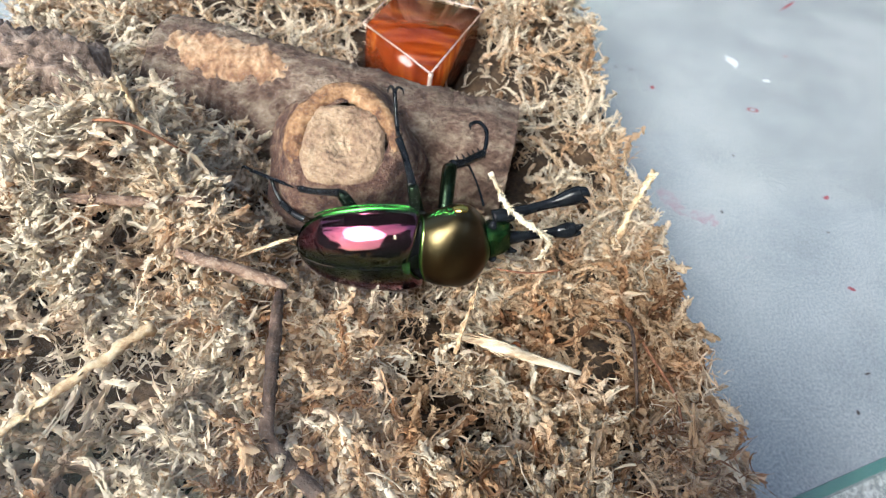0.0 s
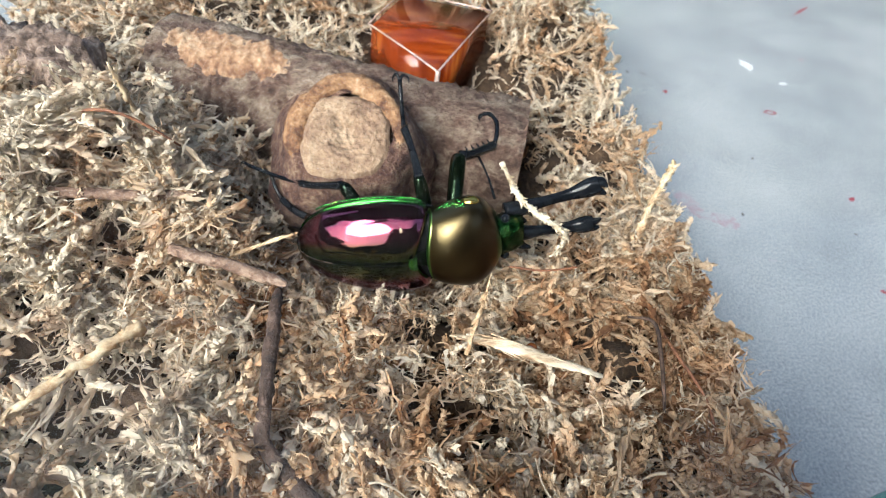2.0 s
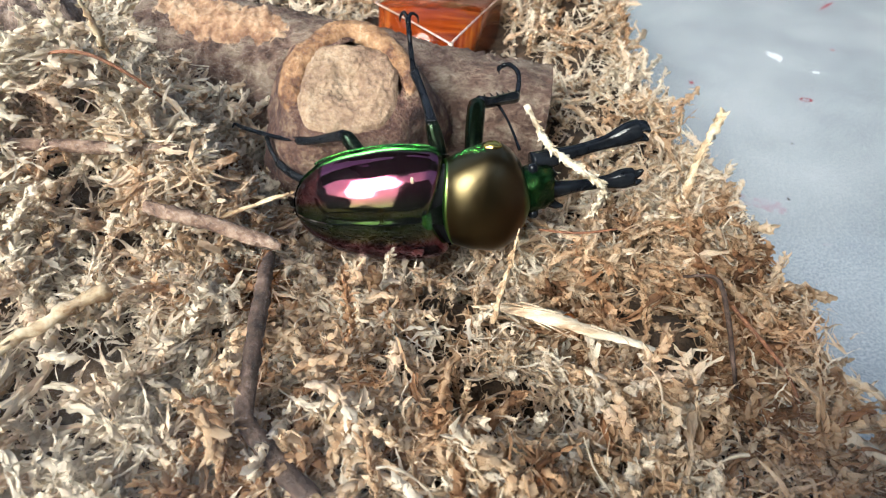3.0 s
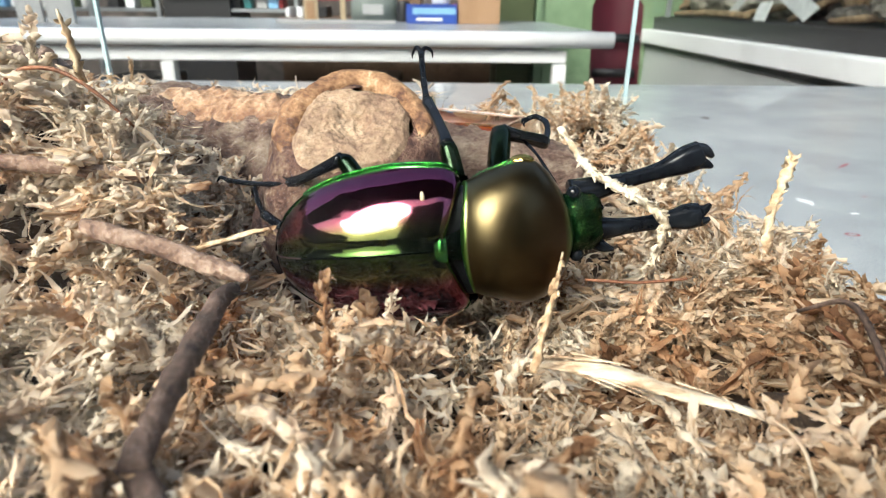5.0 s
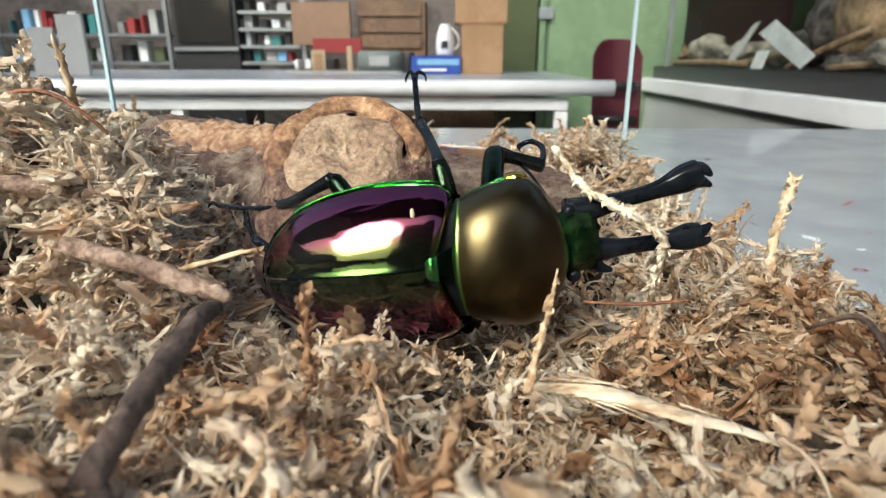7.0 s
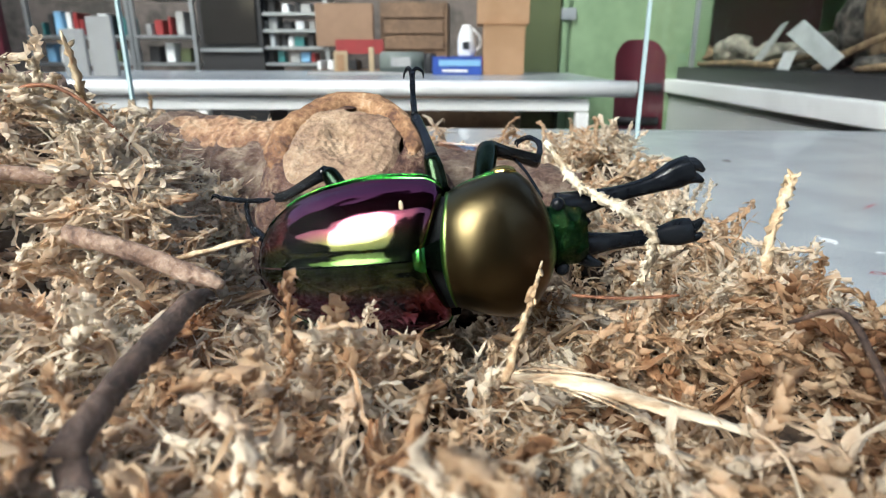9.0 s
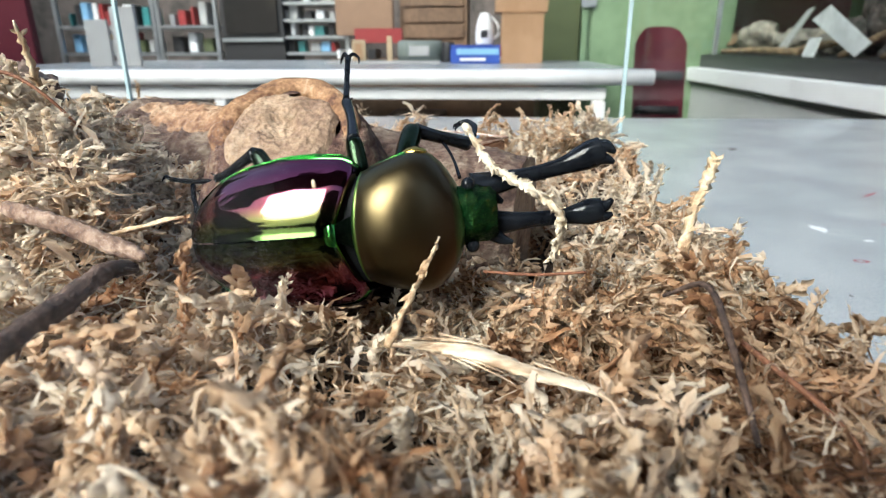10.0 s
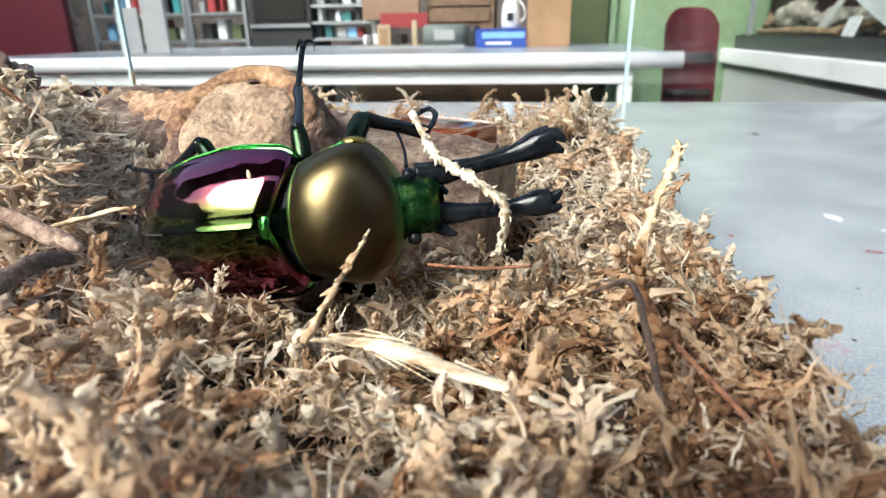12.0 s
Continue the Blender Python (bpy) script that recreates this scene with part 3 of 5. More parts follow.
def scatter(name, n, x0, x1, y0, y1, seed, lift, label, kinds, scale=1.0, off=0.12):
    rng = np.random.default_rng(seed)
    protos = {k: [shoot(rng, k) for _ in range(22)] for k in kinds}
    VS, FS, TS, b = [], [], [], 0
    names, chance = list(kinds), np.array(list(kinds.values()))
    chance = chance / chance.sum()
    # shoots lie in clumps that share a direction, a tone and a height
    area = (x1 - x0) * (y1 - y0)
    clumps = [(rng.uniform(x0, x1), rng.uniform(y0, y1), rng.uniform(0, 2 * math.pi), rng.normal(0, 0.19), rng.normal(0, 0.26), rng.uniform(0.22, 0.5)) for _ in range(int(area * 1.3))]
    for _ in range(n):
        if rng.uniform() < 0.18:
            x, y = rng.uniform(x0, x1), rng.uniform(y0, y1)
            turn, shade, rise, deep = rng.uniform(0, 2 * math.pi), 0.0, 0.0, 0.42
        else:
            cx, cy, turn, shade, rise, wide = clumps[rng.integers(len(clumps))]
            x, y = float(np.clip(rng.normal(cx, wide), x0, x1)), float(np.clip(rng.normal(cy, wide), y0, y1))
            turn, deep = turn + rng.normal(0, 0.3), 0.36
        if -3 < x < 3 and 4.6 < y < 6.6:
            rise = min(rise, 0.0)
        h = moss_height(x, y) + rise
        z = h - deep + lift * rng.uniform(0, 1) ** 1.5
        c = np.array([x, y, z])
        kind = rng.choice(names, p=chance)
        v, f, t = protos[kind][rng.integers(22)]
        yaw, tip, roll = turn, rng.normal(0.02, 0.18), rng.uniform(0, 2 * math.pi)
        if kind == "tassel":
            tip, roll = rng.normal(0.08, 0.28), rng.normal(0, 0.6)
        m = np.array(Euler((roll, -tip, yaw)).to_matrix())
        w = (v * (scale * rng.uniform(0.8, 1.2))) @ m.T
        w[:, 2] *= 0.75
        w += c
        ends = (c, w[0], w[-1], w[len(w) // 2])
        if any(seg_gap(p, a, e) < r + off for a, e, r in KEEP_OFF for p in ends):
            continue
        side = X1 - 0.34 + 0.015 * y - 0.05 * rng.uniform()
        w[:, 0] -= max(0.0, w[:, 0].max() - side)
        w[:, 0] += max(0.0, X0 + 0.05 - w[:, 0].min())
        w[:, 1] += max(0.0, Y0 + 0.34 - w[:, 1].min())
        w[:, 1] -= max(0.0, w[:, 1].max() - Y1 + 0.02)
        patch = 0.20 * bumpy(x, y, 7.0, 0.55) + 0.10 * bumpy(x, y, 2.0, 1.6)
        # Some browning is real; light at left and back, front-right shade are painted in
        tone = 0.66 + patch + shade + (0.26 if x < -3 else 0.12 if y > 8 else -0.20 if x > 2.5 and y < 6.5 else -0.05 if y < 6 else 0.05) + rng.normal(0, 0.20) + (0.16 if kind == "fibre" else 0)
        VS.append(w), FS.append(f + b), TS.append(t + tone)
        b += len(w)
    V, F, T = np.vstack(VS) * CM, np.vstack(FS), np.clip(np.concatenate(TS), 0, 1)
    me = bpy.data.meshes.new(name)
    me.vertices.add(len(V)), me.loops.add(F.size), me.polygons.add(len(F))
    me.vertices.foreach_set("co", V.astype(np.float32).ravel())
    me.loops.foreach_set("vertex_index", F.astype(np.int32).ravel())
    me.polygons.foreach_set("loop_start", np.arange(0, F.size, 3, dtype=np.int32))
    me.update(calc_edges=True)
    me.attributes.new("tone", "FLOAT", "POINT").data.foreach_set("value", T.astype(np.float32))
    me.shade_smooth()
    me.materials.append(MOSS)
    return tagged(new(name, me), label, "moss", kind="stuff")


MIX = {"branch": 0.42, "tassel": 0.16, "shred": 0.23, "fluff": 0.13, "fibre": 0.06}
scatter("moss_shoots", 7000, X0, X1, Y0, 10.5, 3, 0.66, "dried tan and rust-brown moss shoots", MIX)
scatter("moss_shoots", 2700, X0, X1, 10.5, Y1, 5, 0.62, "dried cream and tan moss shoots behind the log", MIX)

# ---- the log ----
LOG_A, LOG_B = Vector((-6.3, 13.1, 3.25)), Vector((2.95, 11.3, 3.2))


def log_shape(u, v):
    d = (LOG_B - LOG_A).normalized()
    up = (Vector((0, 0, 1)) - d * d.z).normalized()
    side = up.cross(d)
    a = 2 * math.pi * v
    r = 1.95 - 0.28 * u + 0.10 * math.sin(3 * a + 4 * u) + 0.10 * bumpy(u * 9, math.cos(a), math.sin(a), 1.5)
    r += 0.08 * bumpy(u * 34, 3 * math.cos(a), 3 * math.sin(a), 2) + 0.05 * bumpy(u * 60, 9 * math.cos(a), 9 * math.sin(a), 2)
    return LOG_A + (LOG_B - LOG_A) * u + up * (r * math.cos(a)) + side * (r * math.sin(a))


K0, K1 = Vector((-1.25, 10.6, 2.95)), Vector((-1.28, 8.95, 5.36))
KA = (K1 - K0).normalized()
KE = (Vector((1, 0, 0)) - KA * KA.x).normalized()
KF = KA.cross(KE)


def make_log():
    log = thing("log", (-1.5, 12.2, 1.2), "brown log with a pale sawn knot, half sunk in moss", "log")
    part("trunk", grid_surface(log_shape, 150, 90, close_v=True), BARK, log)
    for nm, u, s in (("cut_end", 1.0, 1), ("broken_end", 0.0, -1)):
        d = (LOG_B - LOG_A).normalized() * s
        mid = LOG_A + (LOG_B - LOG_A) * u

        def cap(a, b):
            p = Vector(log_shape(u, b))
            q = mid + (p - mid) * (1 - a)
            return q + d * (0.03 + 0.05 * bumpy(q.x, q.y, q.z, 2.5)) * min(1.0, 6 * a)
        part(nm, grid_surface(cap, 10, 50, close_v=True), CUTWOOD, log, "pale sawn end")

    def stub(u, v):
        a = 2 * math.pi * v
        r = interp(u, [0, 0.45, 0.78, 0.92, 0.98, 1], [2.0, 1.8, 1.5, 1.34, 1.21, 0.90])
        r *= 1 + 0.13 * max(0.0, math.cos(a - 3.98)) ** 4 * min(1.0, max(0.0, (1 - u) / 0.2)) + 0.05 * math.sin(a)
        r *= 1 + 0.05 * math.sin(5 * a + 1) + 0.07 * bumpy(3 * u, 2 * math.cos(a), 2 * math.sin(a), 1.3) + 0.03 * bumpy(9 * u, 6 * math.cos(a), 6 * math.sin(a), 1.6)
        return K0 + (K1 - K0) * u + KE * (r * math.cos(a)) + KF * (r * math.sin(a))
    part("knot_stub", grid_surface(stub, 60, 110, close_v=True), KNOTBARK, log, "reddish-brown bark round the knot")

    def face(u, v):
        a = 2 * math.pi * v
        r = 0.87 * u * (abs(math.cos(a)) ** 3.0 + abs(math.sin(a)) ** 3.0) ** (-1 / 3.0) * (1 + 0.10 * max(0.0, math.cos(a - 3.93)) ** 3 + 0.05 * bumpy(2 * math.cos(a), 2 * math.sin(a), 0, 1.5))
        p = K1 + KE * (r * math.cos(a)) + KF * (r * math.sin(a))
        crack = 0.10 * abs(bumpy(p.x, p.y * 0.5, p.z, 1.7)) + 0.05 * bumpy(p.x, p.y * 0.5, p.z, 5.0) + 0.04 * bumpy(p.x, p.y, p.z, 13.0) + 0.18 * math.exp(-((r - 0.1) / 0.22) ** 2)
        return p + KA * (0.09 + 0.07 * (1 - u * u) - crack - 0.09 * max(0.0, (u - 0.9) / 0.1))
    part("knot_face", grid_surface(face, 40, 90, close_v=True), CUTWOOD, log, "pale sawn knot face")

    def rim(u, v):
        a = -0.15 + 4.15 * u
        b = 2 * math.pi * v
        R = 1.05 + 0.10 * max(0.0, math.sin(a)) ** 2 + 0.03 * math.sin(4 * a + 1) + 0.05 * bumpy(a * 2, 0, 0, 1)
        r = (0.23 + 0.07 * bumpy(a * 2.2, 1, 0, 1.4) + 0.05 * bumpy(a * 5, math.cos(b) * 2, math.sin(b) * 2, 1.5)) * math.sin(min(1, 0.05 + min(u, 1 - u) * 5) * math.pi / 2)
        return K1 - KA * (0.06 + 0.16 * max(0.0, (a - 3.0) / 1.0)) + (KE * math.cos(a) + KF * math.sin(a)) * (R + r * math.cos(b)) + KA * (r * 0.72 * math.sin(b) + 0.03 * bumpy(a * 4, math.cos(b), 0, 2))
    part("callus_rim", grid_surface(rim, 90, 18, close_v=True), CALLUS, log, "orange-brown callus rim")

    def scar(u, v):
        p = Vector(log_shape(0.04 + 0.33 * u, -0.03 + (0.02 + 0.062 * math.sin(math.pi * u) ** 0.7 + 0.03 * bumpy(u * 14, round(v), 0, 1) + 0.010 * bumpy(u * 45, round(v), 3, 1)) * (v - 0.5) * 1.3 + 0.02 * bumpy(u * 6, 5, 0, 1) - 0.01 * u))
        c = LOG_A + (LOG_B - LOG_A) * (0.04 + 0.33 * u)
        return p + (p - c).normalized() * (0.03 * math.sin(math.pi * v) * min(1, 8 * min(u, 1 - u)) + 0.004)
    part("bare_patch", grid_surface(scar, 70, 20), SCAR, log, "bare orange-tan patch without bark")
    return log


make_log()


def bark_chunk():
    a, b = Vector((-11.2, 11.6, 5.1)), Vector((-6.6, 10.2, 5.35))

    def f(u, v):
        d = (b - a).normalized()
        e1 = d.cross(Vector((0, 0, 1))).normalized()
        e2 = e1.cross(d)
        an = 2 * math.pi * v
        r = 0.85 * (min(1.0, 0.25 + 9 * min(u, 1 - u))) * (1 + 0.35 * bumpy(5 * u, 2 * math.cos(an), 2 * math.sin(an), 1.4) + 0.28 * bumpy(20 * u, 5 * math.cos(an), 5 * math.sin(an), 1.5))
        return a + (b - a) * u + e1 * (r * math.cos(an)) + e2 * (0.85 * r * math.sin(an))
    single("bark_piece", grid_surface(f, 70, 60, close_v=True), OLDBARK, "rough grey-brown piece of bark lying on moss", "bark")


OLDBARK = noisy("old_bark", [(0.3, (0.06, 0.04, 0.03)), (0.5, (0.20, 0.14, 0.11)), (0.7, (0.40, 0.31, 0.25))], 160, 0.9, 1.0, 5, dist=0.002)
bark_chunk()


STRAW = noisy("pale_straw", [(0.3, (0.30, 0.18, 0.09)), (0.5, (0.52, 0.40, 0.25)), (0.7, (0.66, 0.57, 0.41))], 220, 0.75, 0.5, 5, dist=0.0006, stretch=(1, 1, 1))


PALE = noisy("bleached_moss", [(0.3, (0.36, 0.28, 0.18)), (0.5, (0.56, 0.48, 0.35)), (0.7, (0.72, 0.66, 0.53))], 300, 0.8, 0.7, 5, dist=0.0006)


# ---- the beetle ----
O = Vector((0.31, 6.92, 4.33))
AX = Vector((0.985, 0.0, 0.15)).normalized()
NRM = Vector((0, -0.981, 0.195))
NRM = (NRM - AX * NRM.dot(AX)).normalized()
LAT = NRM.cross(AX)


def B(a, b, c):
    return O + AX * a + LAT * b + NRM * c


ELYTRA = by_uv("elytra_shell", "v", [(0.0, (0.20, 0.55, 0.10)), (0.016, (0.035, 0.075, 0.02)), (0.08, (0.05, 0.075, 0.024)), (0.16, (0.10, 0.10, 0.038)), (0.25, (0.19, 0.06, 0.08)), (0.50, (0.19, 0.045, 0.09)), (0.68, (0.15, 0.04, 0.07)), (0.76, (0.05, 0.07, 0.035)), (0.83, (0.03, 0.12, 0.035)), (0.89, (0.13, 0.45, 0.12)), (0.93, (0.02, 0.10, 0.03)), (1.0, (0.06, 0.26, 0.07))], 0.085, 1.0, 0.05, 0.16, 70, 0.0012)
PRONOTUM = by_uv("pronotum_shell", "u", [(0.0, (0.10, 0.45, 0.10)), (0.04, (0.22, 0.46, 0.11)), (0.065, (0.105, 0.085, 0.042)), (0.5, (0.095, 0.073, 0.037)), (0.92, (0.085, 0.055, 0.030)), (1.0, (0.06, 0.16, 0.05))], 0.31, 1.0, 0.02, 0.05, 500, 0.0002)
GREEN = noisy("green_shell", [(0.25, (0.002, 0.006, 0.003)), (0.5, (0.006, 0.032, 0.010)), (0.66, (0.03, 0.075, 0.02)), (0.8, (0.13, 0.075, 0.02))], 520, 0.25, 1.0, 3, metal=1.0, dist=0.001)
SPARK = noisy("sparkling_green", [(0.3, (0.02, 0.16, 0.05)), (0.6, (0.10, 0.45, 0.09)), (0.8, (0.40, 0.50, 0.10))], 260, 0.14, 0.6, 3, metal=1.0, dist=0.0005)
LEGGREEN = noisy("leg_shell", [(0.35, (0.006, 0.013, 0.008)), (0.55, (0.018, 0.032, 0.016)), (0.75, (0.07, 0.036, 0.024))], 90, 0.18, 0.2, 5, metal=0.9, dist=0.0002)
GOLD = noisy("gold_boss", [(0.35, (0.40, 0.36, 0.08)), (0.65, (0.62, 0.40, 0.10))], 160, 0.2, 0.4, 4, metal=1.0, dist=0.0003)
SHELL_U = [0, 0.03, 0.09, 0.3, 0.55, 0.75, 0.88, 0.95, 0.985, 1]
SHELL_W = [0.84, 0.92, 0.985, 1.02, 0.95, 0.80, 0.58, 0.38, 0.20, 0.03]


def shell(sign, u, v):
    """A point of a wing case: rounded along the seam, roof-like towards a flattened rim."""
    w = interp(u, SHELL_U, SHELL_W)
    h = interp(u, [0, 0.03, 0.1, 0.35, 0.7, 0.88, 0.96, 1], [0.42, 0.49, 0.55, 0.58, 0.50, 0.34, 0.18, 0.0])
    front = 0.19 - 0.26 * max(0.0, 1 - v / 0.55) ** 1.6
    a = front + (-2.45 - front) * u
    th = min(v / 0.88, 1.0) * radians(104)
    rim = max(0.0, (v - 0.85) / 0.15)
    wave = 0.012 * bumpy(a * 0.7, 2.2 * v, sign, 2.0) + 0.0035 * bumpy(a * 2.2, 9 * v, sign + 4, 1.6)
    wave += 0.024 * math.exp(-((v - 0.70) / 0.05) ** 2) * math.sin(math.pi * min(1, u * 1.1)) - 0.05 * math.exp(-((a + 0.35) / 0.16) ** 2 - ((v - 0.78) / 0.05) ** 2) - 0.03 * math.exp(-((a + 0.75) / 0.2) ** 2 - ((v - 0.79) / 0.05) ** 2)
    fold = max(0.0, 1 - u / 0.02)
    cos = math.cos(th)
    b = 0.010 + (w + wave) * math.sin(th) ** 0.95 + 0.075 * math.sin(math.pi * min(rim, 1)) * min(1.0, 12 * (1 - u))
    c = (h * (cos ** 1.4 if cos > 0 else cos) + wave * cos) - 0.28 * u * u + 0.045 * math.sin(math.pi * min(rim, 1)) - 0.10 * fold * fold
    c += 0.012 * math.exp(-(v / 0.015) ** 2) - 0.008 * math.exp(-((v - 0.05) / 0.03) ** 2)
    return B(a, sign * b, c)


def elytron(sign):
    return grid_surface(lambda u, v: shell(sign, u, v), 110, 100)


def make_beetle():
    bt = thing("beetle", (0.3, 7.0, 3.2), "iridescent purple, green and bronze beetle leaning against log", "beetle")
    for s in (1, -1):
        part("elytron", elytron(s), ELYTRA, bt, "mirror-bright purple wing case edged in green")

    def beads(sign):
        bm = bmesh.new()
        for k in range(60):
            u = 0.02 + 0.80 * k / 60
            w = interp(u, SHELL_U, SHELL_W)
            p = B(0.14 - 2.59 * u, sign * (w + 0.065), 0.0 - 0.28 * u * u - 0.13)
            bmesh.ops.create_icosphere(bm, subdivisions=1, radius=0.026, matrix=Matrix.Translation(p))
        return bm
    part("margin_beads", beads(1), SPARK, bt, "bright green beaded margin")

    def under(u, v):
        a = 0.3 - 2.5 * u
        w = interp(u, [0, 0.3, 0.6, 0.85, 1], [0.85, 0.96, 0.88, 0.53, 0.05])
        th = v * math.pi
        return B(a, w * math.cos(th), -0.12 - 0.5 * math.sin(th) * (1 - 0.5 * u) - 0.25 * u * u)
    part("abdomen", grid_surface(under, 24, 24), BLACK, bt, "black underside")

    def waist(u, v):
        th = 2 * math.pi * v
        return B(-0.06 + 0.36 * u, 0.74 * math.sin(th), -0.03 + (0.34 - 0.06 * u) * math.cos(th))
    part("waist", grid_surface(waist, 8, 40, close_v=True), plain("matte_black", (0.006, 0.007, 0.008), 0.4, spec=0.15), bt, "black band behind thorax")

    def collar(u, v):
        a, b = 0.20 - 0.28 * u, (v - 0.5) * (0.46 - 0.22 * u)
        return B(a, b + 0.02, 0.36 + 0.07 * u - 0.30 * b * b + 0.006 * bumpy(a, b, 0, 30))
    part("waist_plate", grid_surface(collar, 14, 20), LEGGREEN, bt, "scaly green plate between thorax and wing cases")

    def scut(u, v):
        a, b = -0.04 - 0.19 * u, (v - 0.5) * 0.30 * math.sqrt(max(0.0, 1 - u * u))
        return B(a, b, 0.50 + 0.07 * math.sin(math.pi * min(1, 0.2 + 0.8 * u)) - 0.9 * b * b)
    part("scutellum", grid_surface(scut, 12, 14), SPARK, bt, "small shining green plate between wing cases")

    def pro(u, v):
        th = 2 * math.pi * v
        c, sn = math.cos(th), math.sin(th)
        w = interp(u, [0, 0.03, 0.10, 0.35, 0.58, 0.70, 0.82, 0.92, 0.97, 1], [0.66, 0.77, 0.83, 0.95, 1.02, 0.99, 0.87, 0.68, 0.54, 0.4])
        h = 0.24 + 0.42 * max(0.0, math.sin(math.pi * (0.07 + 0.93 * u ** 0.85))) ** 0.66
        a = 0.27 + 1.27 * u + (1 - sn * sn) * (0.07 * u - 0.13 * (1 - u))
        bead = 0.03 * math.exp(-((u - 0.025) / 0.02) ** 2)
        top = c ** 0.92 if c > 0 else c
        w *= 1.0 if sn > 0 else 0.90
        return B(a - 0.06 * (1 - c) * (1 - u), (w + bead) * math.copysign(abs(sn) ** 0.94, sn), ((h + bead) if c > 0 else 0.6) * top - 0.02 - 0.13 * u)
    part("pronotum", grid_surface(pro, 70, 90, close_v=True), PRONOTUM, bt, "satin bronze thorax shield edged green")

    def boss(u, v):
        th, ph = math.pi * u, 2 * math.pi * v
        r = 1 + 0.10 * bumpy(math.sin(th) * math.cos(ph) * 3, math.sin(th) * math.sin(ph) * 3, math.cos(th) * 3, 1.2)
        return B(1.0 + 0.17 * r * math.sin(th) * math.cos(ph), 0.985 + 0.085 * r * math.sin(th) * math.sin(ph), -0.04 + 0.12 * r * math.cos(th))
    part("thorax_corner", grid_surface(boss, 16, 24, close_v=True), GOLD, bt, "gold-green corner of thorax")

    def pits(sign):
        bm = bmesh.new()
        rp = np.random.default_rng(4)
        for k in range(90):
            u = 0.05 + 0.46 * (k / 90)
            w = interp(u, [0, 0.03, 0.10, 0.35, 0.58, 0.70], [0.66, 0.77, 0.83, 0.95, 1.02, 0.99])
            q = rp.uniform(-0.4, 1.0)
            p = B(0.26 + 1.27 * u, sign * (w - 0.055 * max(0, q) ** 2), 0.17 * q - 0.06)
            bmesh.ops.create_icosphere(bm, subdivisions=1, radius=rp.uniform(0.016, 0.036), matrix=Matrix.Translation(p))
        return bm
    part("thorax_margin", pits(1), SPARK, bt, "rough sparkling green thorax margin")

    def headf(u, v):
        a = 1.50 + 0.55 * u
        w = interp(u, [0, 0.25, 0.6, 0.85, 1], [0.40, 0.42, 0.38, 0.36, 0.30])
        h = interp(u, [0, 0.3, 0.8, 1], [0.36, 0.36, 0.28, 0.2])
        th = 2 * math.pi * v
        n = 0.03 * bumpy(a * 3, math.cos(th) * 2, math.sin(th) * 2, 2.5) + 0.012 * bumpy(a * 9, math.cos(th) * 5, math.sin(th) * 5, 2.5)
        return B(a, (w + n) * math.sin(th) + 0.08, (h + n) * math.cos(th) - 0.22 - 0.1 * u - 0.07 * math.exp(-(math.sin(th) / 0.4) ** 2) * u)
    part("head", grid_surface(headf, 36, 60, close_v=True), GREEN, bt, "green pitted head")
    for s in (1, -1):
        bm = bmesh.new()
        bmesh.ops.create_uvsphere(bm, u_segments=16, v_segments=10, radius=0.10, matrix=Matrix.Translation(B(1.68, s * 0.42 + 0.08, -0.14)))
        part("eye", bm, BLACK, bt, "glossy black eye")

    # mandibles: a shaft that flares into a forked end, with a tooth at the root
    def mandible(pts, fork, tooth):
        bm = tube(pts, 8, 20, 0.8, side=tuple(NRM))
        for f in fork + tooth:
            tube(f, 5, 12, 0.8, side=tuple(NRM), bm=bm)
        part("mandible", bm, BLACK, bt, "glossy black flared mandible with forked end")
    mandible([(1.95, 7.45, 4.92, 0.22), (2.3, 7.56, 5.0, 0.17), (2.75, 7.66, 5.12, 0.115), (3.2, 7.74, 5.26, 0.125), (3.55, 7.79, 5.42, 0.20), (3.75, 7.81, 5.52, 0.19)],
             [[(3.65, 7.8, 5.48, 0.12), (3.8, 7.8, 5.56, 0.09), (3.93, 7.79, 5.49, 0.03)], [(3.62, 7.76, 5.40, 0.12), (3.8, 7.74, 5.40, 0.08), (3.92, 7.72, 5.36, 0.03)], [(3.68, 7.84, 5.54, 0.12), (3.80, 7.86, 5.60, 0.06), (3.88, 7.84, 5.56, 0.03)]],
             [[(2.1, 7.45, 4.85, 0.12), (2.3, 7.42, 4.80, 0.07), (2.4, 7.40, 4.76, 0.03)]])
    mandible([(2.05, 7.32, 4.47, 0.21), (2.4, 7.38, 4.47, 0.17), (2.8, 7.44, 4.52, 0.115), (3.3, 7.5, 4.60, 0.12), (3.62, 7.53, 4.67, 0.185), (3.8, 7.55, 4.71, 0.17)],
             [[(3.7, 7.54, 4.70, 0.13), (3.85, 7.54, 4.78, 0.08), (3.93, 7.53, 4.88, 0.03)], [(3.68, 7.5, 4.64, 0.12), (3.86, 7.5, 4.63, 0.07), (3.95, 7.5, 4.68, 0.03)]],
             [[(2.2, 7.25, 4.38, 0.13), (2.42, 7.2, 4.28, 0.08), (2.58, 7.2, 4.25, 0.03)]])

    # legs
    def leg(name_at, femur, tibia, tarsus, spines, claws):
        lg = new("leg")
        lg.parent = bt
        lg.location = Vector(femur[0][:3]) * CM - bt.location
        e, f = Vector(femur[-1][:3]), Vector(femur[-2][:3])
        tip = e + (e - f).normalized() * 0.09
        femur = femur[:-1] + [(*e, femur[-1][3] * 1.08), (*tip, femur[-1][3] * 0.55)]
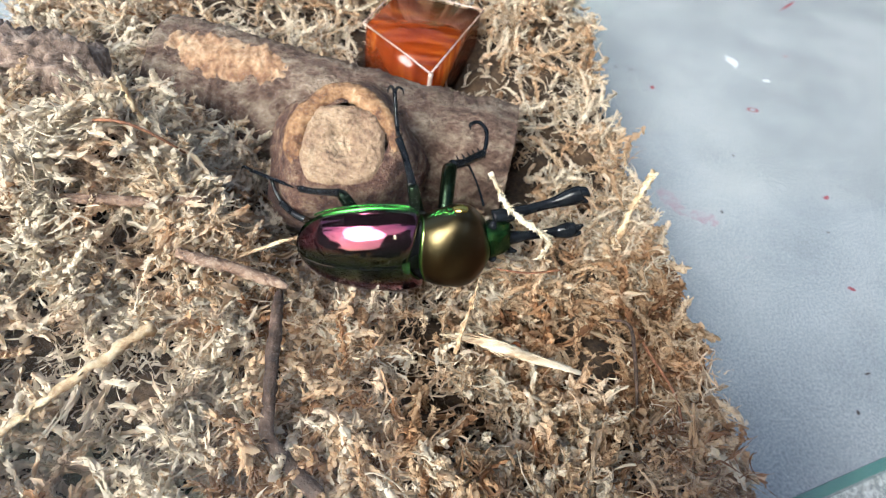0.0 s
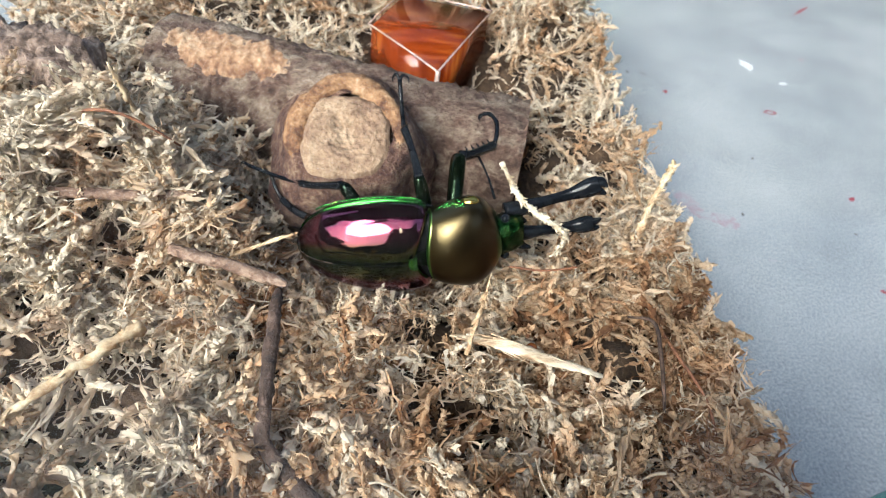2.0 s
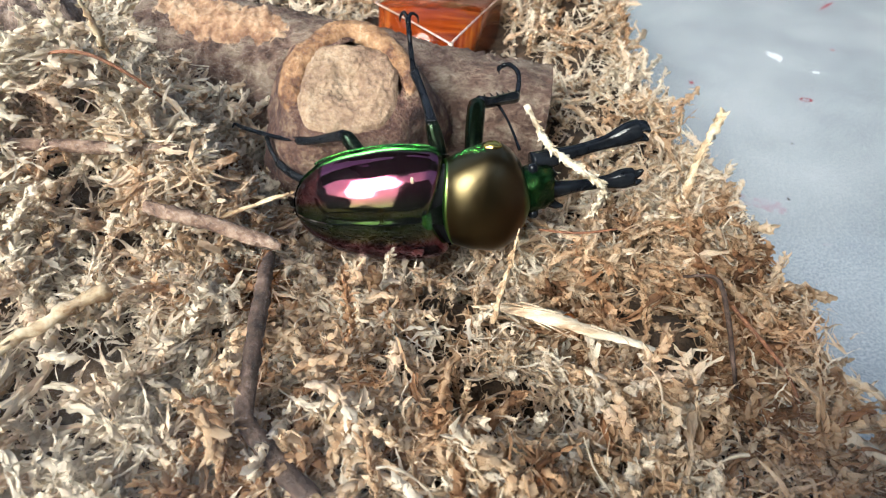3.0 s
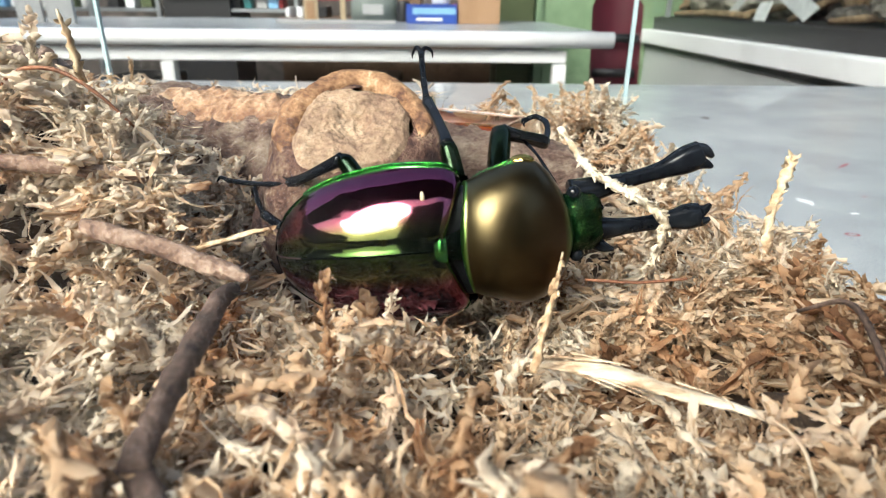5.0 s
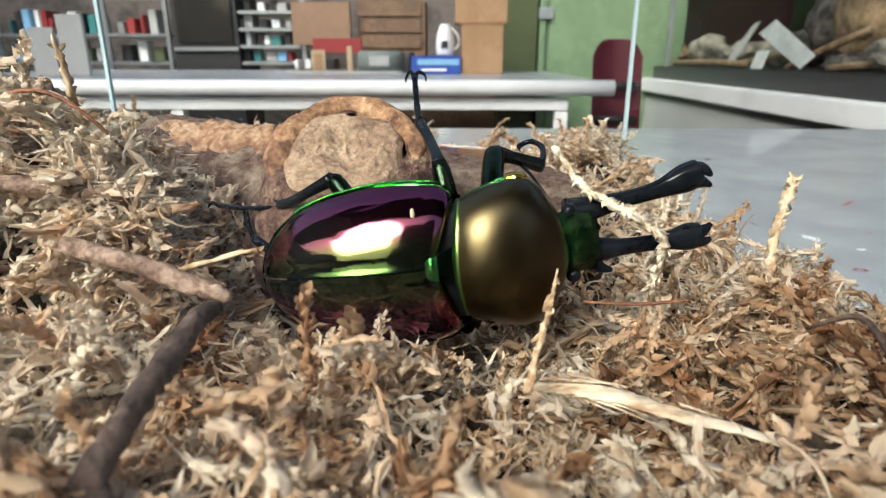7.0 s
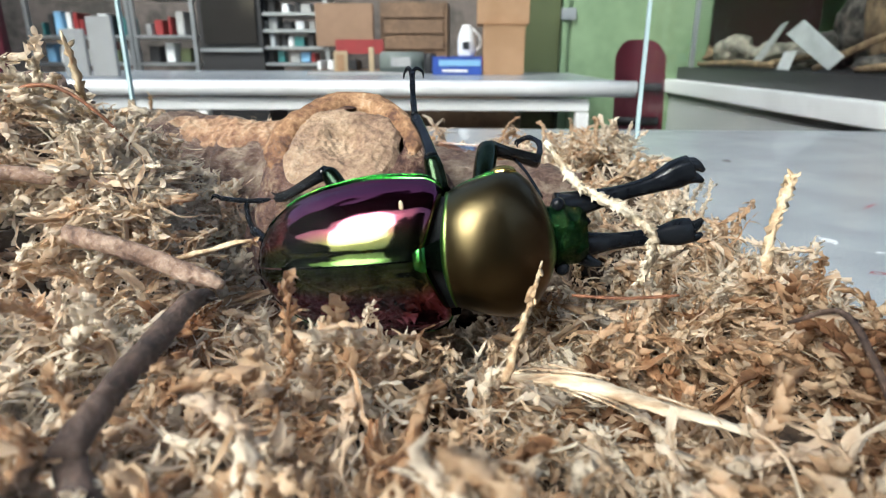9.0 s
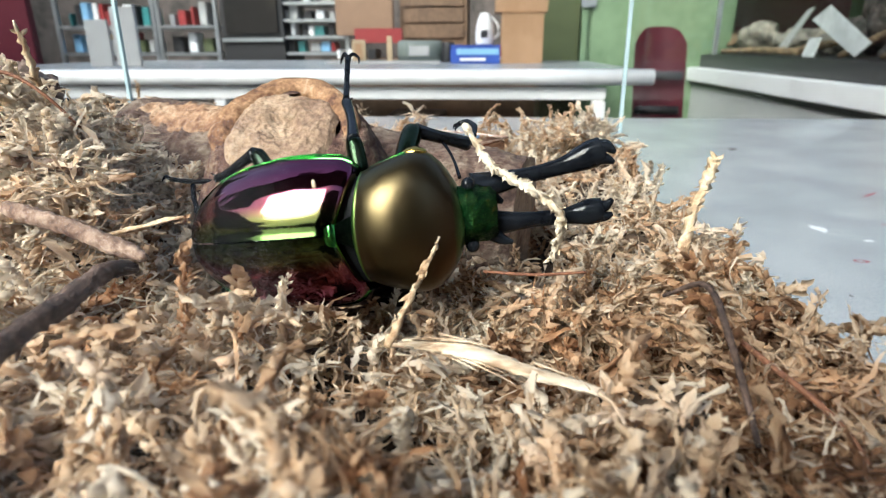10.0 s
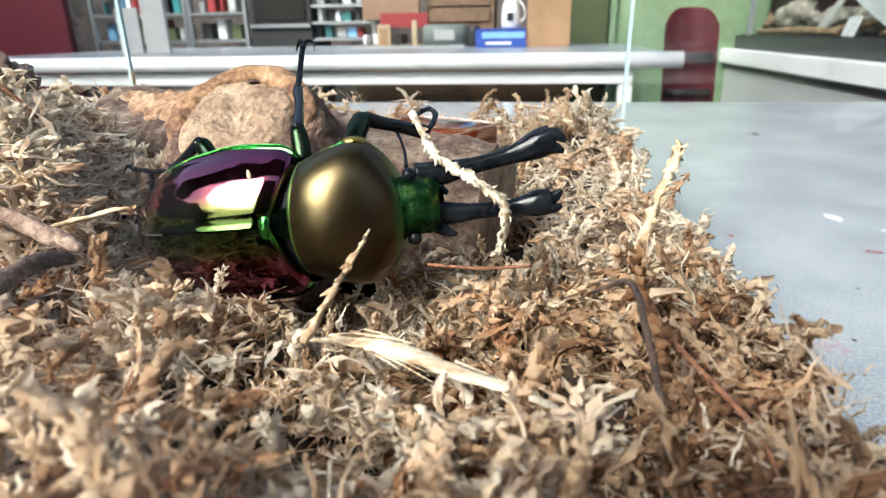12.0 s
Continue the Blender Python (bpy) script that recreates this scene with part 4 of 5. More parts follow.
        part("femur", tube(femur, 6, 16, 0.9, side=tuple(NRM)), LEGGREEN, lg, "dark green thigh")
        tb = tube(tibia, 6, 12, 0.85, side=tuple(NRM))
        for f in spines:
            tube(f, 3, 6, bm=tb)
        part("tibia", tb, BLACK, lg, "black spined shin")
        line = smooth_line(tarsus, 4)
        beaded = [(*p[:3], p[3] * (1.12 if i % 4 == 0 else 0.94)) for i, p in enumerate(line)]
        part("tarsus", tube(beaded, 1, 10), BLACK, lg, "thin jointed black foot")
        for c in claws:
            part("claw", tube(c, 5, 8), BLACK, lg, "hooked black claw")

    leg("mid", [(0.42, 7.3, 4.75, 0.13), (0.32, 7.5, 5.1, 0.14), (0.21, 7.66, 5.42, 0.115)],
        [(0.19, 7.68, 5.47, 0.105), (0.13, 7.9, 5.58, 0.085), (0.0, 8.3, 5.75, 0.075), (-0.14, 8.62, 5.9, 0.09)],
        [(-0.15, 8.66, 5.93, 0.055), (-0.2, 8.9, 6.1, 0.048), (-0.25, 9.15, 6.35, 0.045), (-0.28, 9.33, 6.52, 0.05)],
        [[(-0.13, 8.6, 5.9, 0.03), (-0.06, 8.72, 5.96, 0.008)]],
        [[(-0.28, 9.33, 6.53, 0.035), (-0.22, 9.4, 6.60, 0.03), (-0.12, 9.4, 6.55, 0.022), (-0.10, 9.34, 6.46, 0.008)], [(-0.29, 9.34, 6.53, 0.035), (-0.36, 9.42, 6.6, 0.03), (-0.42, 9.45, 6.5, 0.02), (-0.42, 9.4, 6.43, 0.008)]])
    leg("fore", [(0.92, 7.5, 5.0, 0.15), (0.94, 7.9, 5.32, 0.16), (0.97, 8.25, 5.55, 0.14)],
        [(1.0, 8.32, 5.56, 0.12), (1.25, 8.5, 5.48, 0.10), (1.52, 8.82, 5.38, 0.105), (1.78, 9.12, 5.28, 0.12)],
        [(1.80, 9.15, 5.28, 0.055), (1.86, 9.4, 5.38, 0.05), (1.86, 9.68, 5.5, 0.05), (1.72, 9.9, 5.55, 0.045), (1.58, 9.95, 5.5, 0.045)],
        [[(1.2 + 0.13 * k, 8.52 + 0.15 * k, 5.5 - 0.05 * k, 0.035), (1.12 + 0.13 * k, 8.66 + 0.15 * k, 5.54 - 0.05 * k, 0.008)] for k in range(5)],
        [[(1.58, 9.95, 5.5, 0.03), (1.5, 9.93, 5.47, 0.025), (1.48, 9.85, 5.42, 0.008)], [(1.58, 9.95, 5.48, 0.03), (1.52, 9.9, 5.42, 0.02), (1.53, 9.82, 5.38, 0.008)]])
    leg("hind", [(-0.85, 7.35, 4.8, 0.13), (-1.05, 7.48, 5.02, 0.135), (-1.2, 7.58, 5.18, 0.11)],
        [(-1.25, 7.6, 5.2, 0.10), (-1.55, 7.8, 5.0, 0.08), (-1.9, 8.05, 4.76, 0.075), (-2.15, 8.25, 4.62, 0.09)],
        [(-2.18, 8.28, 4.6, 0.05), (-2.55, 8.5, 4.5, 0.042), (-2.95, 8.75, 4.42, 0.042), (-3.35, 8.97, 4.38, 0.042)],
        [[(-2.1, 8.2, 4.64, 0.03), (-2.25, 8.22, 4.72, 0.008)]],
        [[(-3.35, 8.97, 4.38, 0.035), (-3.5, 9.05, 4.40, 0.03), (-3.56, 9.02, 4.32, 0.008)]])
    leg("hind", [(-1.2, 7.5, 3.9, 0.11), (-1.7, 7.75, 3.95, 0.10), (-2.0, 7.95, 3.95, 0.09)], [(-2.0, 7.95, 3.95, 0.09), (-2.3, 8.1, 3.98, 0.08), (-2.6, 8.35, 4.05, 0.08)],
        [(-2.6, 8.35, 4.05, 0.05), (-2.75, 8.55, 4.2, 0.045), (-2.85, 8.75, 4.35, 0.045)], [], [])
    ant = tube([(1.75, 7.75, 5.0, 0.03), (1.66, 8.1, 5.12, 0.025), (1.55, 8.35, 5.25, 0.022), (1.42, 8.62, 5.35, 0.03), (1.36, 8.75, 5.4, 0.035)], 6, 8)
    part("antenna", ant, BLACK, bt, "thin black feeler")
    fl = bmesh.new()
    bmesh.ops.create_icosphere(fl, subdivisions=2, radius=1.0, matrix=Matrix.Translation(shell(1, 0.165, 0.335) + NRM * 0.012) @ Matrix.Rotation(-0.15, 4, "Y") @ Matrix.Diagonal((0.03, 0.022, 0.085, 1)))
    part("fleck", fl, STRAW, bt, "pale crumb stuck to wing case")
    return bt


make_beetle()


# ---- jelly cup ----
def jelly():
    jl, n, l, p = material("amber_jelly")
    nz, co = n.new("ShaderNodeTexNoise"), n.new("ShaderNodeTexCoord")
    mp = n.new("ShaderNodeMapping")
    mp.inputs["Scale"].default_value = (1, 4, 1)
    l.new(co.outputs["Object"], mp.inputs["Vector"]), l.new(mp.outputs["Vector"], nz.inputs["Vector"])
    nz.inputs["Scale"].default_value = 60
    r = ramp(n, [(0.3, (0.16, 0.02, 0.004)), (0.55, (0.30, 0.05, 0.008)), (0.75, (0.50, 0.14, 0.02))])
    l.new(nz.outputs["Fac"], r.inputs["Fac"]), l.new(r.outputs["Color"], p.inputs["Base Color"])
    p.inputs["Roughness"].default_value, p.inputs["Transmission Weight"].default_value, p.inputs["IOR"].default_value = 0.06, 0.35, 1.36
    cup = thing("jelly_cup", (0.8, 16.8, 2.3), "amber beetle jelly in a clear plastic cup", "jelly")
    pts = [(0.78, 14.1), (2.6, 18.2), (-0.3, 18.9), (-1.25, 16.5)]
    part("jelly", prism(pts, 2.4, 4.1, 0.06), jl, cup, "translucent amber jelly")
    m = Vector((0.5, 16.9))
    for a, b in zip(pts, pts[1:] + pts[:1]):
        oa, ob_ = [(Vector(p) - m) * 1.035 + m for p in (a, b)]
        q = [(*oa, 4.12, 0.03), (*((oa + ob_) / 2), 4.14, 0.025), (*ob_, 4.12, 0.03)]
        part("cup_rim", tube(q, 4, 8), CLEAR, cup, "clear plastic rim")
    f = (Vector(pts[0]) - m) * 1.04 + m
    part("cup_corner", tube([(*f, 2.6, 0.07), (*f, 3.4, 0.07), (*f, 4.15, 0.07)], 4, 8), CLEAR, cup, "clear plastic corner ridge")


CLEAR = noisy("clear_plastic", [(0.3, (0.30, 0.17, 0.12)), (0.7, (0.62, 0.50, 0.44))], 80, 0.15)
jelly()


# ---- twigs, straws and roots in the moss ----
ROOT = noisy("root_skin", [(0.3, (0.10, 0.035, 0.015)), (0.7, (0.28, 0.12, 0.06))], 200, 0.7, 0.3)


def twig(name, pts, mat, label, sides=10, flat=1.0, rough=0.06, seed=0, nubs=0):
    bm = tube(pts, 8, sides, flat, rough=rough, seed=seed)
    rng = np.random.default_rng(seed)
    line = smooth_line(pts, 8)
    for _ in range(nubs):
        p = line[rng.integers(2, len(line) - 2)]
        d = rng.normal(size=3) * 0.12
        tube([(*p[:3], p[3] * 0.5), (*(p[:3] + d), 0.01)], 3, 6, bm=bm)
    single(name, bm, mat, label, "twig")


def splinter():
    """A long flat strip of pale wood that frays along its length."""
    pts = [(0.98, 5.57, 3.34, 0.014), (1.5, 5.44, 3.46, 0.085), (2.1, 5.26, 3.53, 0.14), (2.8, 5.05, 3.46, 0.115), (3.5, 4.90, 3.38, 0.08), (4.2, 4.76, 3.22, 0.02)]
    bm = tube(pts, 10, 12, 0.42, rough=0.12, seed=5)
    rng = np.random.default_rng(50)
    line = smooth_line(pts, 10)
    for _ in range(16):
        i = int(rng.integers(0, len(line) - 14))
        seg = line[i:i + int(rng.integers(8, 14)):3].copy()
        off = rng.normal(0, 0.06, 3)
        seg[:, :3] += off + np.linspace(0, 1, len(seg))[:, None] * rng.normal(0, 0.05, 3)
        seg[:, 3] = np.linspace(0.03, 0.006, len(seg)) * rng.uniform(0.7, 1.4)
        tube([tuple(q) for q in seg], 3, 6, 0.5, bm=bm, rough=0.15, seed=int(rng.integers(99)))
    single("straw", bm, SPLINT, "long pale ragged splinter lying on moss", "twig")


def hairy(name, pts, label, seed, n=26, size=0.28, close=0.8, mat=None):
    """A moss stem with its dried leaves, lying loose."""
    rng = np.random.default_rng(seed)
    line = smooth_line(pts, 8)
    bm = tube(pts, 8, 8, rough=0.42, seed=seed)
    for _ in range(n):
        i = int(rng.integers(0, len(line) - 1))
        p, d = line[i][:3], unit(line[i + 1][:3] - line[i][:3])
        out = unit(np.cross(d, rng.normal(size=3)))
        v, f = leaf(rng, p, unit(d * close + out), unit(np.cross(out, d) + 0.3 * rng.normal(size=3)), size * rng.uniform(0.6, 1.3), size * 0.2)
        vs = [bm.verts.new(Vector(q)) for q in v]
        for a, b, c in f:
            bm.faces.new((vs[a], vs[b], vs[c]))
    single(name, bm, mat or STRAW, label, "moss stem")


twig("twig", [(-4.2, 6.36, 4.5, 0.10), (-3.8, 6.25, 4.46, 0.12), (-3.2, 6.2, 4.34, 0.115), (-2.7, 6.12, 4.2, 0.12), (-2.3, 6.05, 4.12, 0.10), (-2.12, 6.0, 4.08, 0.05)], TWIGBARK, "pale reddish-brown twig lying on the moss", 14, rough=0.10, nubs=5, seed=1)
twig("twig", [(-2.28, 6.0, 3.92, 0.06), (-2.25, 5.7, 4.05, 0.10), (-2.2, 5.2, 4.15, 0.11), (-2.17, 4.6, 4.08, 0.125), (-2.1, 3.9, 4.1, 0.11), (-2.03, 2.95, 3.98, 0.125)], DARKTWIG, "dark brown twig pointing forwards over moss", 14, rough=0.10, nubs=4, seed=2)
twig("twig", [(-2.05, 3.05, 3.9, 0.11), (-1.5, 2.5, 3.75, 0.13), (-0.75, 1.85, 3.6, 0.12)], DARKTWIG, "short dark twig near the front glass", 14, rough=0.10, nubs=1, seed=3)
twig("twig", [(-7.3, 7.0, 4.95, 0.09), (-6.0, 7.05, 5.05, 0.10), (-4.9, 7.15, 5.0, 0.10), (-3.9, 7.5, 4.8, 0.08)], TWIGBARK, "thin brown stem half hidden in moss", 12, rough=0.08, nubs=2, seed=4)
splinter()
hairy("straw", [(1.63, 6.12, 4.60, 0.010), (1.54, 5.8, 4.38, 0.026), (1.40, 5.4, 4.1, 0.036), (1.22, 4.9, 3.7, 0.04)], "pale straw standing up before beetle", 6, 9, 0.2, 3.0)
twig("root", [(4.2, 5.5, 4.3, 0.02), (4.51, 5.19, 4.58, 0.034), (4.64, 4.74, 4.26, 0.038), (4.77, 4.36, 3.78, 0.036), (4.8, 4.0, 3.5, 0.03)], DARKTWIG, "thin dark root curling over moss", 8, seed=7)
twig("root", [(4.9, 5.9, 3.9, 0.03), (5.2, 5.0, 3.85, 0.035), (5.55, 4.2, 3.7, 0.03), (5.6, 3.4, 3.5, 0.025)], ROOT, "thin reddish root near the glass", 8, seed=8)
twig("root", [(-6.3, 8.2, 5.7, 0.02), (-5.9, 8.15, 6.05, 0.028), (-5.3, 8.1, 6.1, 0.03), (-4.8, 8.15, 5.8, 0.028), (-4.4, 8.3, 5.3, 0.02)], ROOT, "thin red-brown root arched over moss", 8, seed=9)
twig("root", [(2.2, 7.0, 3.85, 0.02), (2.9, 6.9, 3.9, 0.025), (3.6, 7.0, 3.95, 0.02)], ROOT, "short red-brown root under the mandibles", 8, seed=10)
hairy("moss_stem", [(1.78, 8.02, 5.72, 0.05), (2.0, 7.75, 5.45, 0.04), (2.12, 7.6, 5.3, 0.06), (2.28, 7.45, 5.2, 0.04), (2.5, 7.3, 5.12, 0.06), (2.76, 7.2, 5.02, 0.045), (3.15, 7.15, 4.75, 0.06), (3.22, 7.2, 4.45, 0.05), (3.14, 7.26, 4.0, 0.05)], "pale moss stem draped over both mandibles", 11, 130, 0.15, 1.3, PALE)
hairy("moss_stem", [(4.95, 7.8, 3.5, 0.09), (5.2, 8.15, 4.0, 0.085), (5.45, 8.6, 4.6, 0.06), (5.62, 8.8, 5.0, 0.075), (5.72, 8.9, 5.3, 0.07)], "pale moss stem standing at the edge of moss", 12, 150, 0.16, 1.7)
hairy("moss_stem", [(-5.2, 8.9, 5.3, 0.05), (-5.3, 8.7, 5.9, 0.05), (-5.28, 8.55, 6.4, 0.045), (-5.36, 8.46, 6.88, 0.02)], "tall pale moss stem standing up", 13, 8, 0.2)
hairy("moss_stem", [(-4.3, 4.9, 4.2, 0.09), (-4.9, 4.2, 4.15, 0.09), (-5.5, 3.5, 4.1, 0.07), (-6.2, 2.7, 4.0, 0.05)], "long pale woody moss stem", 14, 26, 0.2)
hairy("moss_stem", [(-3.3, 6.7, 4.0, 0.04), (-2.25, 7.05, 4.3, 0.03), (-2.2, 7.12, 4.2, 0.02)], "small pale moss stem beside beetle", 15, 6, 0.15)
AMBER = noisy("amber_crumb", [(0.3, (0.16, 0.04, 0.008)), (0.7, (0.36, 0.13, 0.03))], 100, 0.12)
am = bmesh.new()
bmesh.ops.create_icosphere(am, subdivisions=2, radius=0.11, matrix=Matrix.Translation((2.57, 5.36, 3.36)) @ Matrix.Diagonal((1, 1, 0.8, 1)))
single("jelly_crumb", am, AMBER, "small crumb of amber jelly on moss", "crumb")


for ob in scene.objects:
    if ob not in UPRIGHT and ob.parent is None and ob.type != "CAMERA":
        ob.matrix_basis = LEVEL @ ob.matrix_basis

# ---- the shop behind ----
WHITE = plain("white_paint", (0.90, 0.91, 0.91), 0.4)
GREENP = noisy("green_paint", [(0.3, (0.15, 0.24, 0.13)), (0.7, (0.22, 0.33, 0.19))], 5, 0.5)
OLIVE = plain("olive_paint", (0.08, 0.10, 0.04), 0.6)
MAROON = plain("maroon_plastic", (0.10, 0.014, 0.025), 0.4)
GREYTOP = noisy("grey_table_top", [(0.3, (0.36, 0.39, 0.41)), (0.7, (0.50, 0.53, 0.55))], 6, 0.22)
CARDBOARD = noisy("cardboard", [(0.3, (0.36, 0.21, 0.11)), (0.7, (0.46, 0.28, 0.16))], 12, 0.85)
BLUE = plain("blue_card", (0.03, 0.09, 0.42), 0.4)
SKYBLUE = plain("light_blue_card", (0.25, 0.5, 0.75), 0.4)
GREYCARD = plain("grey_card", (0.42, 0.42, 0.41), 0.7)
BROWNW = noisy("brown_board", [(0.3, (0.10, 0.06, 0.035)), (0.7, (0.20, 0.12, 0.07))], 9, 0.6)
CHARCOAL = plain("charcoal", (0.02, 0.02, 0.022), 0.5)
RED_B = plain("red_board", (0.30, 0.03, 0.03), 0.5)
BEIGE = plain("beige_wood", (0.55, 0.42, 0.26), 0.6)
STEEL = plain("steel_frame", (0.45, 0.48, 0.5), 0.3, 0.7)
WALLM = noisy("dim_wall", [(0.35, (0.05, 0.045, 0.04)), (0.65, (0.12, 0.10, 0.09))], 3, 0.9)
CONCRETE = noisy("concrete", [(0.35, (0.10, 0.10, 0.10)), (0.65, (0.18, 0.175, 0.17))], 2.5, 0.85, 0.2, 20)
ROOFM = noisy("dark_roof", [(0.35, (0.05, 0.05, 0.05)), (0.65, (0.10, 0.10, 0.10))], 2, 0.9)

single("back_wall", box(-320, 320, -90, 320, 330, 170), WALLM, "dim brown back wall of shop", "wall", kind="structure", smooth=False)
# Side and lane walls are unseen, added dark to block the open sky
single("side_wall", box(320, -360, -90, 330, 320, 170), WALLM, "unseen dim side wall added to block the sky", "wall", kind="structure", smooth=False)
single("side_wall", box(-330, -360, -90, -320, 320, 170), WALLM, "unseen dim side wall added to block the sky", "wall", kind="structure", smooth=False)
single("lane_blocker", box(-330, -370, -90, 330, -360, 70), WALLM, "unseen dim wall added to block the low sky in front", "wall", kind="structure", smooth=False)
# Unseen post added only to shade the moss at the front right
single("shade_post", box(0.2, -4.2, -1.59, 5.6, -2.6, 12.5), WALLM, "unseen dark post added to shade the front moss", "wall", kind="structure", smooth=False)
# Unseen block added to darken what the beetle's shell reflects from the front
single("front_blocker", box(-9, -44, -90, 36, -33, 52), WALLM, "unseen broad dark block added to cut light from the front", "wall", kind="structure", smooth=False)
single("ground", box(-6000, -6000, -92, 6000, 6000, -90), CONCRETE, "grey concrete ground", "floor", kind="structure", smooth=False)
# Unseen strip added overhead to block high sky in the shell's reflections
single("sky_blocker", box(-319, -70, 172, 319, 34, 176), ROOFM, "unseen dark strip added overhead to block the sky", "roof", kind="structure", smooth=False)
# Unseen roof slab added to keep sky off the shop's back
single("ceiling", box(-319, 262, 170, 319, 330, 180), ROOFM, "unseen dark roof slab added above the shop's back", "roof", kind="structure", smooth=False)

# the table's parts are laid along its own front edge
def at_table(bm):
    bm.transform(Matrix.Translation((30.5, 115, 0)))
    return bm


tb = thing("display_table", (-38, 130, -90), "grey-topped table with white metal rails", "table")
part("table_top", at_table(box(-165, 1, 0.6, 0, 105, 2.2)), GREYTOP, tb, smooth=False)
part("front_rail", at_table(tube([(-165, 0, 1.25, 1.45), (-80, 0, 1.25, 1.45), (0, 0, 1.25, 1.45)], 3, 18)), WHITE, tb, "round white front rail")
part("lower_rail", at_table(box(-165, 1.5, -3.0, -8, 3.5, -0.7, 0.2)), WHITE, tb, "white lower rail", smooth=False)
for x in (-163, -85, -10.5):
    part("table_leg", at_table(box(x, 1, -90, x + 2.5, 3.4, -3.2, 0.2)), WHITE, tb, "white square leg", smooth=False)
part("back_edge", at_table(box(-60, 102, 2.3, -1, 105, 3.2)), WHITE, tb, smooth=False)
for k, x in enumerate((-95, -70, -52, -30, -8, 8)):
    single("storage_box", box(x, 150 + 9 * (k % 3), -90, x + 16, 185 + 5 * (k % 2), -12 - 7 * (k % 3), 0.4), (CHARCOAL, GREYCARD, BROWNW)[k % 3], ("black crate under the table", "grey box under the table", "brown box under the table")[k % 3], "box", smooth=False)


def carton(x0, x1, y0, y1, z0, z1, mat, name, label, flap=False):
    t = thing(name, ((x0 + x1) / 2, (y0 + y1) / 2, z0), label, "box")
    part("body", box(x0, y0, z0, x1, y1, z1, 0.15), mat, t, smooth=False)
    part("lid", box(x0 - 0.1, y0 - 0.1, z1 + 0.02, x1 + 0.1, y1 + 0.1, z1 + 0.4, 0.1), mat, t, smooth=False)
    return t


bx = carton(-11.2, 2.4, 170, 182, 2.25, 6.7, BLUE, "blue_carton", "blue and light blue card box on the table")
part("stripe", box(-9.5, 169.8, 4.6, 2.0, 169.96, 6.2), SKYBLUE, bx, "pale blue printed band", smooth=False)
part("print", box(-8.5, 169.7, 3.0, -1.5, 169.78, 3.7), WHITE, bx, "white printed bar", smooth=False)
carton(2.6, 14.0, 171, 184, 2.25, 15.0, CARDBOARD, "cardboard_carton", "plain brown cardboard box on the table")
carton(0.8, 15.0, 172, 186, 15.5, 24.0, CARDBOARD, "cardboard_carton", "brown cardboard box stacked on another")
jug = thing("white_jug", (-2.0, 176, 7.15), "white plastic jug on the blue box", "jug")
part("jug_body", tube([(-2, 176, 7.2, 2.4), (-2, 176, 10, 2.6), (-2, 176, 13, 2.2), (-2, 176, 15.5, 1.2)], 4, 18), WHITE, jug)
part("jug_handle", tube([(0.4, 176, 8.5, 0.3), (1.8, 176, 10.0, 0.3), (1.6, 176, 12.5, 0.3), (-0.3, 176, 14.6, 0.3)], 4, 8), WHITE, jug)
part("jug_label", box(-3.0, 173.2, 9.0, -1.2, 173.5, 11.0), CHARCOAL, jug, "dark printed square", smooth=False)
pf = thing("picture_frame", (-37, 172, 2.25), "small leaning beige wooden frame", "frame")
part("frame", box(-39.2, 172, 2.25, -35.4, 172.8, 8.6, 0.1, 8), BEIGE, pf, smooth=False)
part("panel", box(-38.4, 171.8, 3.2, -36.2, 172.1, 7.6, 0.05, 8), CARDBOARD, pf, smooth=False)
single("post_stand", box(-29.6, 174, 2.25, -28.2, 175, 9.6, 0.1), BEIGE, "thin beige wooden upright on table", "stand", smooth=False)
mc = thing("grey_machine", (-22, 190, 2.25), "greenish grey machine box on the table", "machine")
part("casing", box(-28.5, 186, 2.25, -15.5, 198, 8.5, 0.5), plain("grey_green", (0.18, 0.21, 0.19), 0.4), mc)
part("window", box(-25, 185.7, 4.2, -19, 185.95, 7.0), GREYCARD, mc, smooth=False)
single("black_canister", tube([(-13, 185, 2.3, 1.9), (-13, 185, 5, 2.1), (-13, 185, 8, 1.8)], 3, 16), CHARCOAL, "black canister on the table", "canister")
single("tray", box(-46, 168, 2.25, -14, 171, 3.0, 0.1), GREYCARD, "low grey tray on table", "tray", smooth=False)
single("red_board", box(-46, 205, 8.0, -30, 206.5, 12.5), RED_B, "red board behind table", "board", smooth=False)

# cupboards and shelves along the back
cb = thing("cupboard", (-75, 255, -90), "dark cupboard with glass doors", "cupboard")
part("carcass", box(-112, 250, -90, -86, 275, 60), CHARCOAL, cb, smooth=False)
part("door", box(-110, 249, 12, -88, 249.9, 58), plain("smoked_glass", (0.03, 0.028, 0.026), 0.1), cb, smooth=False)
part("door_edge", box(-112, 248.6, 9.0, -86, 249.8, 10.4), STEEL, cb, smooth=False)
dr = thing("drawer_chest", (-25, 262, -90), "brown wooden drawer chest", "chest")
part("carcass", box(-38, 252, -90, -11, 280, 28), BROWNW, dr, smooth=False)
for z in (10, 16, 22):
    part("drawer", box(-36.5, 251, z, -12.5, 251.9, z + 5.2, 0.2), BROWNW, dr, smooth=False)
single("brown_panel", box(-63, 246, 11, -40, 249, 27, 0.3), plain("brown_card", (0.26, 0.16, 0.10), 0.7), "brown card panel leaning at back", "panel", smooth=False)


